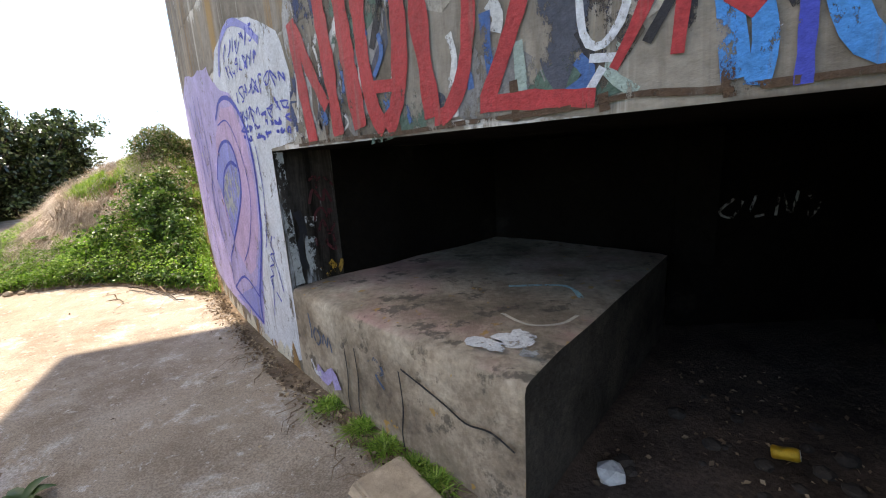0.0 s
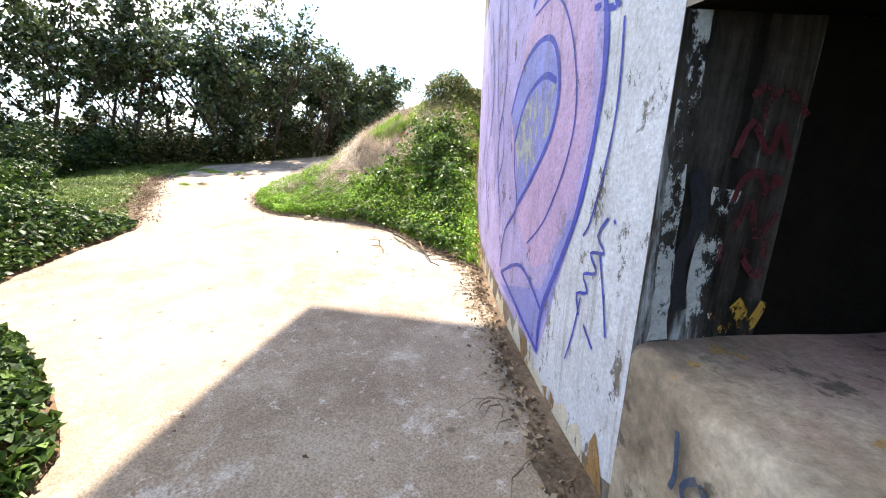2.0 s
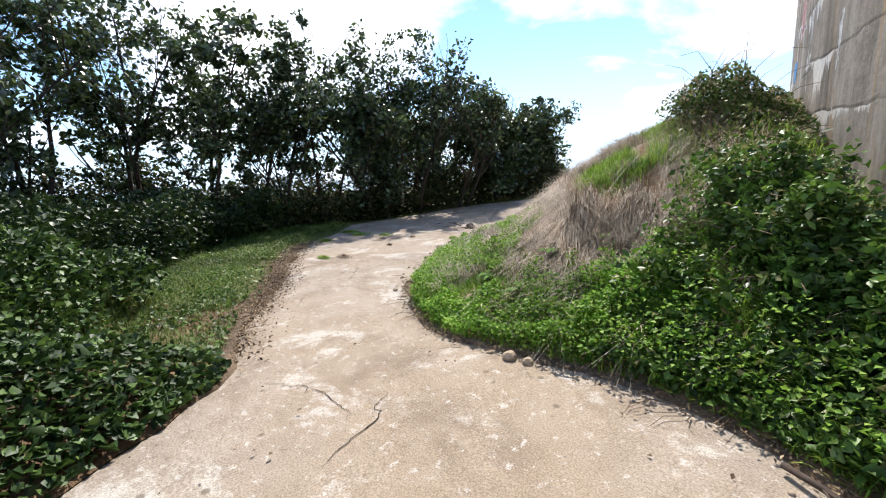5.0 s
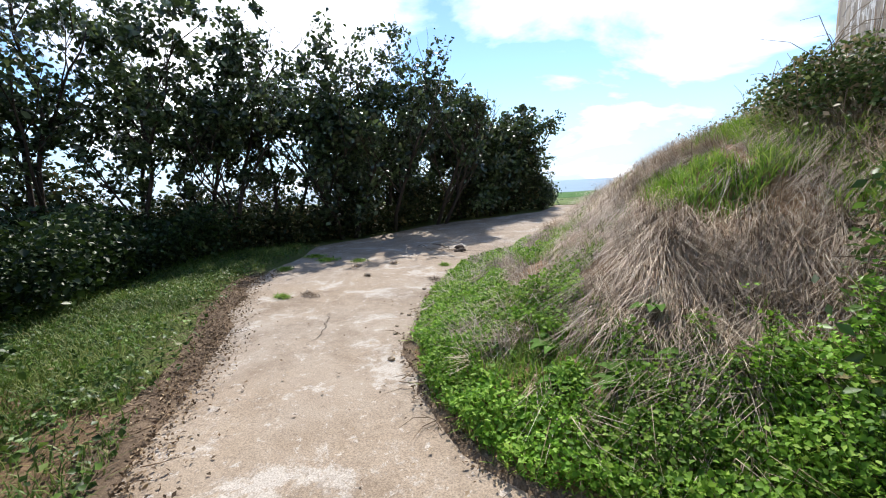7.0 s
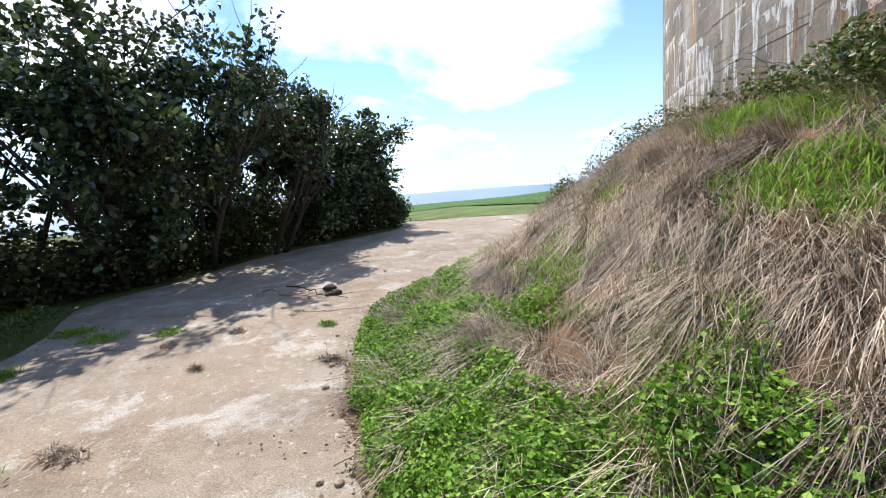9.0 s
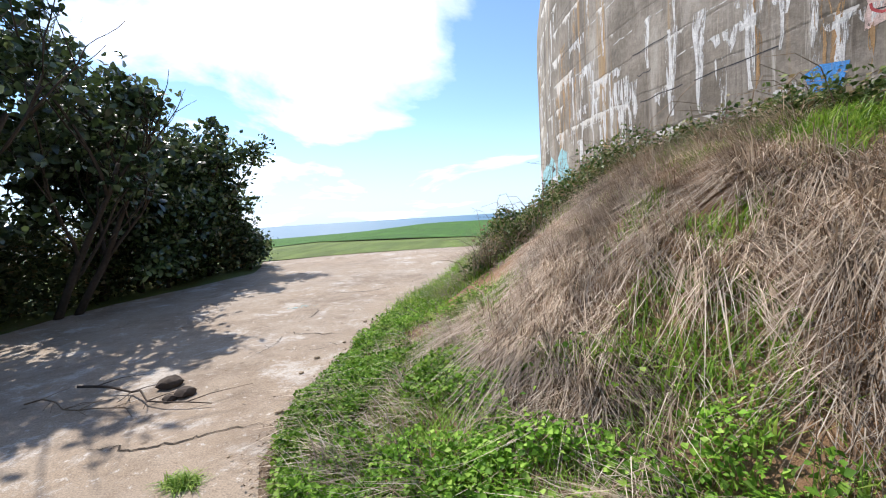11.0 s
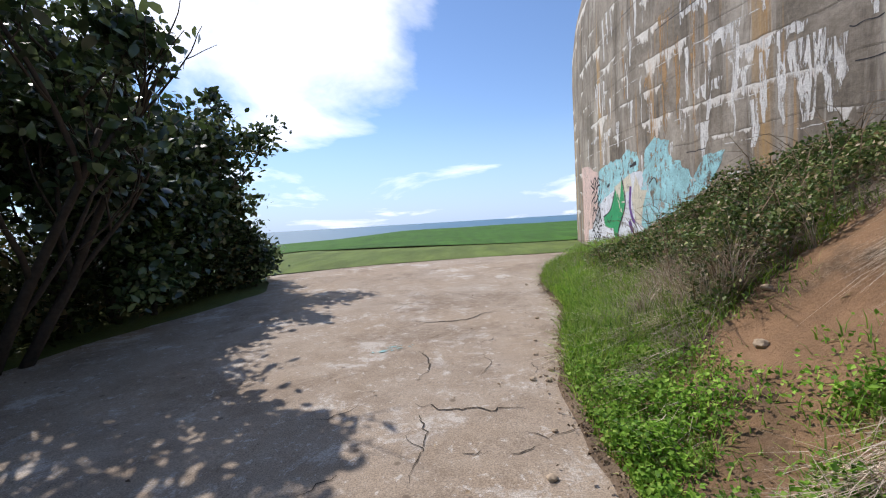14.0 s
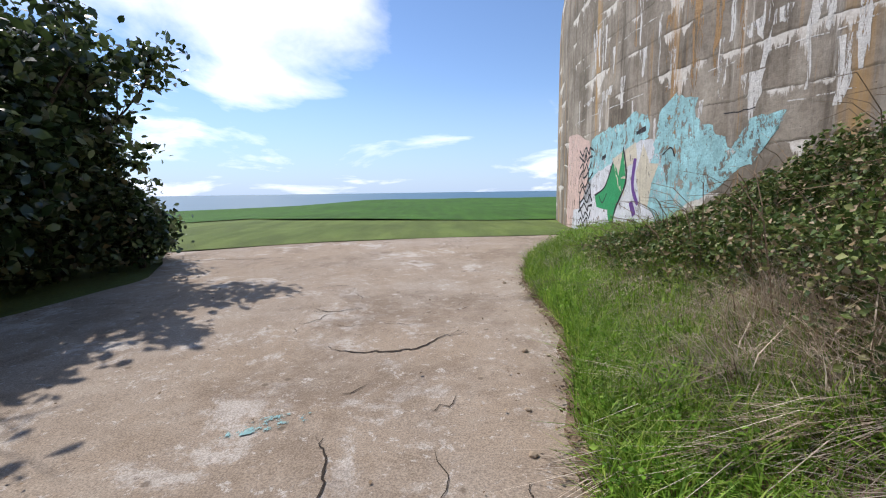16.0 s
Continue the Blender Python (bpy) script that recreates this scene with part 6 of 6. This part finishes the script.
def fallen_branch(name, x, y, length, az, seed, label, material, thick=0.018, up=0.05):
    """A dead branch lying on the ground: a bent stem with side twigs and a forked end."""
    rr = random.Random(seed)
    root = tagged(new(name), label, "branch")
    root.location = (x, y, ground_z(x, y))
    bm = bmesh.new()
    pts, q, a = [], Vector((0, 0, up)), az
    for _ in range(9):
        pts.append(q.copy())
        a += rr.uniform(-0.38, 0.38)
        q = q + Vector((math.cos(a), math.sin(a), 0)) * length / 8
        q.z = max(thick * 0.6, up + rr.uniform(-0.03, 0.04))
    tube(bm, pts, thick, thick * 0.3, 7)
    stem = part("stem", bm, material, root, "", True)
    for k in range(9):
        i = rr.randint(1, 7)
        b = az + rr.choice((-1, 1)) * rr.uniform(0.3, 1.3)
        ln = length * rr.uniform(0.08, 0.26)
        bm = bmesh.new()
        w = Vector((math.cos(b), math.sin(b), rr.uniform(-0.02, 0.2)))
        e1 = pts[i] + w * ln * 0.5
        e2 = e1 + (w + Vector((rr.uniform(-0.7, 0.7), rr.uniform(-0.7, 0.7), -0.15))) * ln * 0.5
        e1.z, e2.z = max(0.01, e1.z), max(0.008, e2.z)
        tube(bm, [pts[i], e1, e2], thick * 0.4, 0.002, 5)
        part("twig", bm, material, root, "", True)
    return root


fallen_branch("fallen_branch", -14.25, 10.05, 1.7, 0.12, 3, "dry forked branch lying on the path", M_BARK, 0.014, 0.05)
fallen_branch("fallen_branch", -14.4, 9.7, 1.3, 0.35, 8, "thin dry branch lying on the path", M_TWIG, 0.008, 0.04)
for x, y, r in ((-13.36, 10.15, 0.11), (-13.05, 9.95, 0.09), (-13.12, 9.85, 0.06)):
    tagged(stone("bark_clod", x, y, r, x * 3, M_BARK, "dark lump of rotten bark on the path", 0.55), category="bark")
fallen_branch("root_branch", -5.0, 5.78, 1.4, -0.15, 21, "bent dead branch at the mound's foot", M_BARK, 0.017, 0.04)
fallen_branch("root_branch", -4.6, 5.6, 1.0, -0.25, 22, "grey dead branch by the bunker wall", M_TWIG, 0.012, 0.05)
fallen_branch("root_branch", -4.9, 5.45, 0.7, -1.2, 23, "thin creeping stem on the path", M_TWIG, 0.007, 0.02)


def tuft(name, x, y, r, count, material, label, height=None, h=0.1):
    """A small tuft of grass rooted in the path."""
    a = rng.uniform(0, 6.28, count)
    q = rng.uniform(0, 1, count) * r * (0.7 + 0.5 * np.sin(a * 3 + x) * np.sin(a * 5 + y))
    px, py = x + q * np.cos(a) * 1.4, y + q * np.sin(a) * 0.8
    z = (height or land)(px, py)
    return tagged(new(name, blades(name, np.column_stack([px, py, z]), rng.uniform(0.4, 1.0, count) * h, 0.004, 1.2, material, 0.6)), label, "grass tuft")


TUFTS = [(-11.95, 6.13, 0.16, M_DRY), (-12.14, 5.8, 0.14, M_GRASS), (-12.1, 8.73, 0.12, M_GRASS), (-13.0, 8.2, 0.1, M_DRY), (-13.9, 7.9, 0.2, M_GRASS), (-14.6, 7.5, 0.3, M_GRASS), (-13.4, 7.6, 0.12, M_DRY), (-11.25, 7.9, 0.16, M_DRY), (-15.3, 7.5, 0.3, M_GRASS), (-14.3, 6.5, 0.25, M_GRASS), (-12.4, 7.3, 0.08, M_DRY)]
for x, y, r, m in TUFTS:
    tagged(tuft("grass_tuft", x, y, r, int(650 * r / 0.2), m, "dry grass tuft in the path" if m is M_DRY else "green grass tuft in the path"), group="tufts in the path")
for s in (0.9, 1.15, 1.4, 1.55, 0.55):
    q = on_wall(s, 0, 0.06)
    tagged(tuft("grass_tuft", q.x, q.y, 0.1, 500, M_GRASS, "green weed tuft at the foot of the ledge", h=0.13), group="tufts at the ledge")


def dock_plant(name, x, y, seed, size, label, material):
    """A leafy weed: long ribbed leaves arching from one root."""
    rr = random.Random(seed)
    root = tagged(new(name), label, "plant")
    root.location = (x, y, float(mound_height(x, y)) if dist_to(R_ARR, np.array([x]), np.array([y]))[0] > 0.05 and y > 4.8 else ground_z(x, y))
    size *= 0.68
    for k in range(rr.randint(10, 15)):
        a, ln, rise = rr.uniform(0, 6.28), size * rr.uniform(0.6, 1.15), rr.uniform(0.5, 1.1)
        bm = bmesh.new()
        rows = []
        for i in range(7):
            t = i / 6
            c = Vector((math.cos(a), math.sin(a), 0)) * ln * t + Vector((0, 0, ln * rise * (t - 0.75 * t * t)))
            w = ln * 0.2 * math.sin(math.pi * min(1, t * 0.92 + 0.06)) * (1 + 0.2 * rr.uniform(-1, 1))
            sd = Vector((-math.sin(a), math.cos(a), 0)) * w
            up = Vector((0, 0, w * 0.35))
            rows.append([bm.verts.new(c - sd + up), bm.verts.new(c), bm.verts.new(c + sd + up)])
        for u, v in zip(rows, rows[1:]):
            for j in range(2):
                bm.faces.new((u[j], u[j + 1], v[j + 1], v[j]))
        part("leaf", bm, material, root, "", True)
    return root


for k, (x, y, sz) in enumerate(((-7.25, 6.35, 0.34), (-7.6, 6.2, 0.3), (-7.0, 6.6, 0.32), (-7.9, 6.45, 0.28), (-6.7, 6.3, 0.3), (-7.4, 6.9, 0.3), (-6.4, 6.7, 0.28), (-8.2, 6.3, 0.22), (-5.9, 6.5, 0.3), (-5.5, 6.4, 0.26), (-6.1, 7.0, 0.3), (-10.75, 12.6, 0.24), (-10.5, 13.0, 0.22), (-8.6, 6.2, 0.2), (-9.0, 6.6, 0.22))):
    tagged(dock_plant("dock_plant", x, y, 60 + k, sz, "broad-leaved green dock on the mound", M_DOCK), group="docks on the mound")
for k, (x, y) in enumerate(((-0.3, 2.62), (-0.02, 2.42), (0.1, 2.38))):
    dock_plant("weed", x, y, 90 + k, 0.13, "small green weed at the foot of the ledge", M_DOCK)

for k, (x, y) in enumerate(((-2.35, 2.2), (-2.5, 2.05), (-2.4, 1.9))):
    dock_plant("weed", x, y, 120 + k, 0.2, "green leafy weed at the path's edge", M_WEED)

# ---- in the embrasure ----
def make_can():
    """A crushed drinks can: waisted body, rims, a dented side, a pale lid."""
    root = tagged(new("drinks_can"), "crushed yellow drinks can on the dark floor", "can")
    bm = bmesh.new()
    rows = []
    for r, z in ((0.024, 0.0), (0.032, 0.006), (0.033, 0.02), (0.031, 0.05), (0.033, 0.085), (0.033, 0.1), (0.027, 0.112)):
        rows.append([bm.verts.new((r * math.cos(t) * (0.8 if 0.03 < z < 0.07 and 1 < t < 3 else 1), r * math.sin(t) * (0.72 if 0.03 < z < 0.07 and 1 < t < 3 else 1), z)) for t in (2 * math.pi * k / 20 for k in range(20))])
    for a, b in zip(rows, rows[1:]):
        for k in range(20):
            bm.faces.new((a[k], a[(k + 1) % 20], b[(k + 1) % 20], b[k]))
    bm.faces.new(rows[0][::-1])
    part("body", bm, mat_plain("can_paint", (0.62, 0.36, 0.03), 0.35, 0.4, 30), root, "dented yellow body", True)
    bm = bmesh.new()
    bmesh.ops.create_cone(bm, cap_ends=True, segments=20, radius1=0.027, radius2=0.025, depth=0.004, matrix=Matrix.Translation((0, 0, 0.113)))
    part("lid", bm, mat_plain("can_lid", (0.7, 0.7, 0.7), 0.3, 0.9, 30), root, "pale metal lid")
    root.location, root.rotation_euler = (1.36, 2.62, 0.06), (radians(80), 0.3, 1.0)
    return root


make_can()
stone("stone", 0.56, 2.47, 0.07, 5, mat_plain("white_stone", (0.62, 0.6, 0.56), 0.9), "pale white stone in the embrasure", 0.6, 0.02)
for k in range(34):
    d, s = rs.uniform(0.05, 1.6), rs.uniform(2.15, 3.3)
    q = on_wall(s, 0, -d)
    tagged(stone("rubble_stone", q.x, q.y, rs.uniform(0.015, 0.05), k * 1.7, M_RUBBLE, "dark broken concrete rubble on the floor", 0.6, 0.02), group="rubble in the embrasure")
q = on_wall(1.7, 0, 0.22)
bm = bmesh.new()
bmesh.ops.create_cube(bm, size=1.0)
for v in bm.verts:
    v.co = Vector((v.co.x * 0.5, v.co.y * 0.32, v.co.z * 0.07)) + Vector((noise.noise(v.co * 3), noise.noise(v.co * 3 + Vector((4, 0, 0))), 0)) * 0.08
bmesh.ops.bevel(bm, geom=bm.edges[:], offset=0.015, segments=2, affect="EDGES")
slab = tagged(new("broken_slab", bm_mesh("broken_slab", bm, M_STONE)), "flat broken sandstone slab before the ledge", "slab")
slab.location, slab.rotation_euler = (-0.42, 2.28, 0.03), (0.02, 0.03, -0.7)
stuff("floor_litter", leaves("floor_litter", np.array([tuple(on_wall(rs.uniform(2.1, 3.3), 0.035, -rs.uniform(0.0, 2.0))) for _ in range(260)]), 0.02, M_DEADLEAF, 0.35, 1.5), "dead leaves and litter on the dark floor", "litter")

wf = np.array([WALL_FOOT[rs.randrange(len(WALL_FOOT))] for _ in range(1500)]) + np.abs(rng.normal(size=(1500, 2))) * 0.13 * np.array([-0.7, -0.72])
stuff("foot_leaves", leaves("foot_leaves", np.column_stack([wf, land(wf[:, 0], wf[:, 1]) + 0.022]), 0.022, M_DEADLEAF, 0.5, 1.6), "dead leaves and crumbs at the bunker's foot", "leaves")
ef = np.array([RIGHT[rs.randrange(FOOT, len(RIGHT) - 1)] for _ in range(4500)]) + rng.normal(size=(4500, 2)) * 0.06
stuff("edge_leaves", leaves("edge_leaves", np.column_stack([ef, land(ef[:, 0], ef[:, 1]) + 0.028]), 0.016, M_DEADLEAF, 0.6, 1.7), "dead leaves along the mound's foot", "leaves")
ef = np.array([LEFT[rs.randrange(i1, i0 + 6)] for _ in range(5000)]) + rng.normal(size=(5000, 2)) * 0.16
stuff("verge_leaves", leaves("verge_leaves", np.column_stack([ef, land(ef[:, 0], ef[:, 1]) + 0.03]), 0.018, M_DEADLEAF, 0.6, 1.7), "dead leaves along the verge", "leaves")
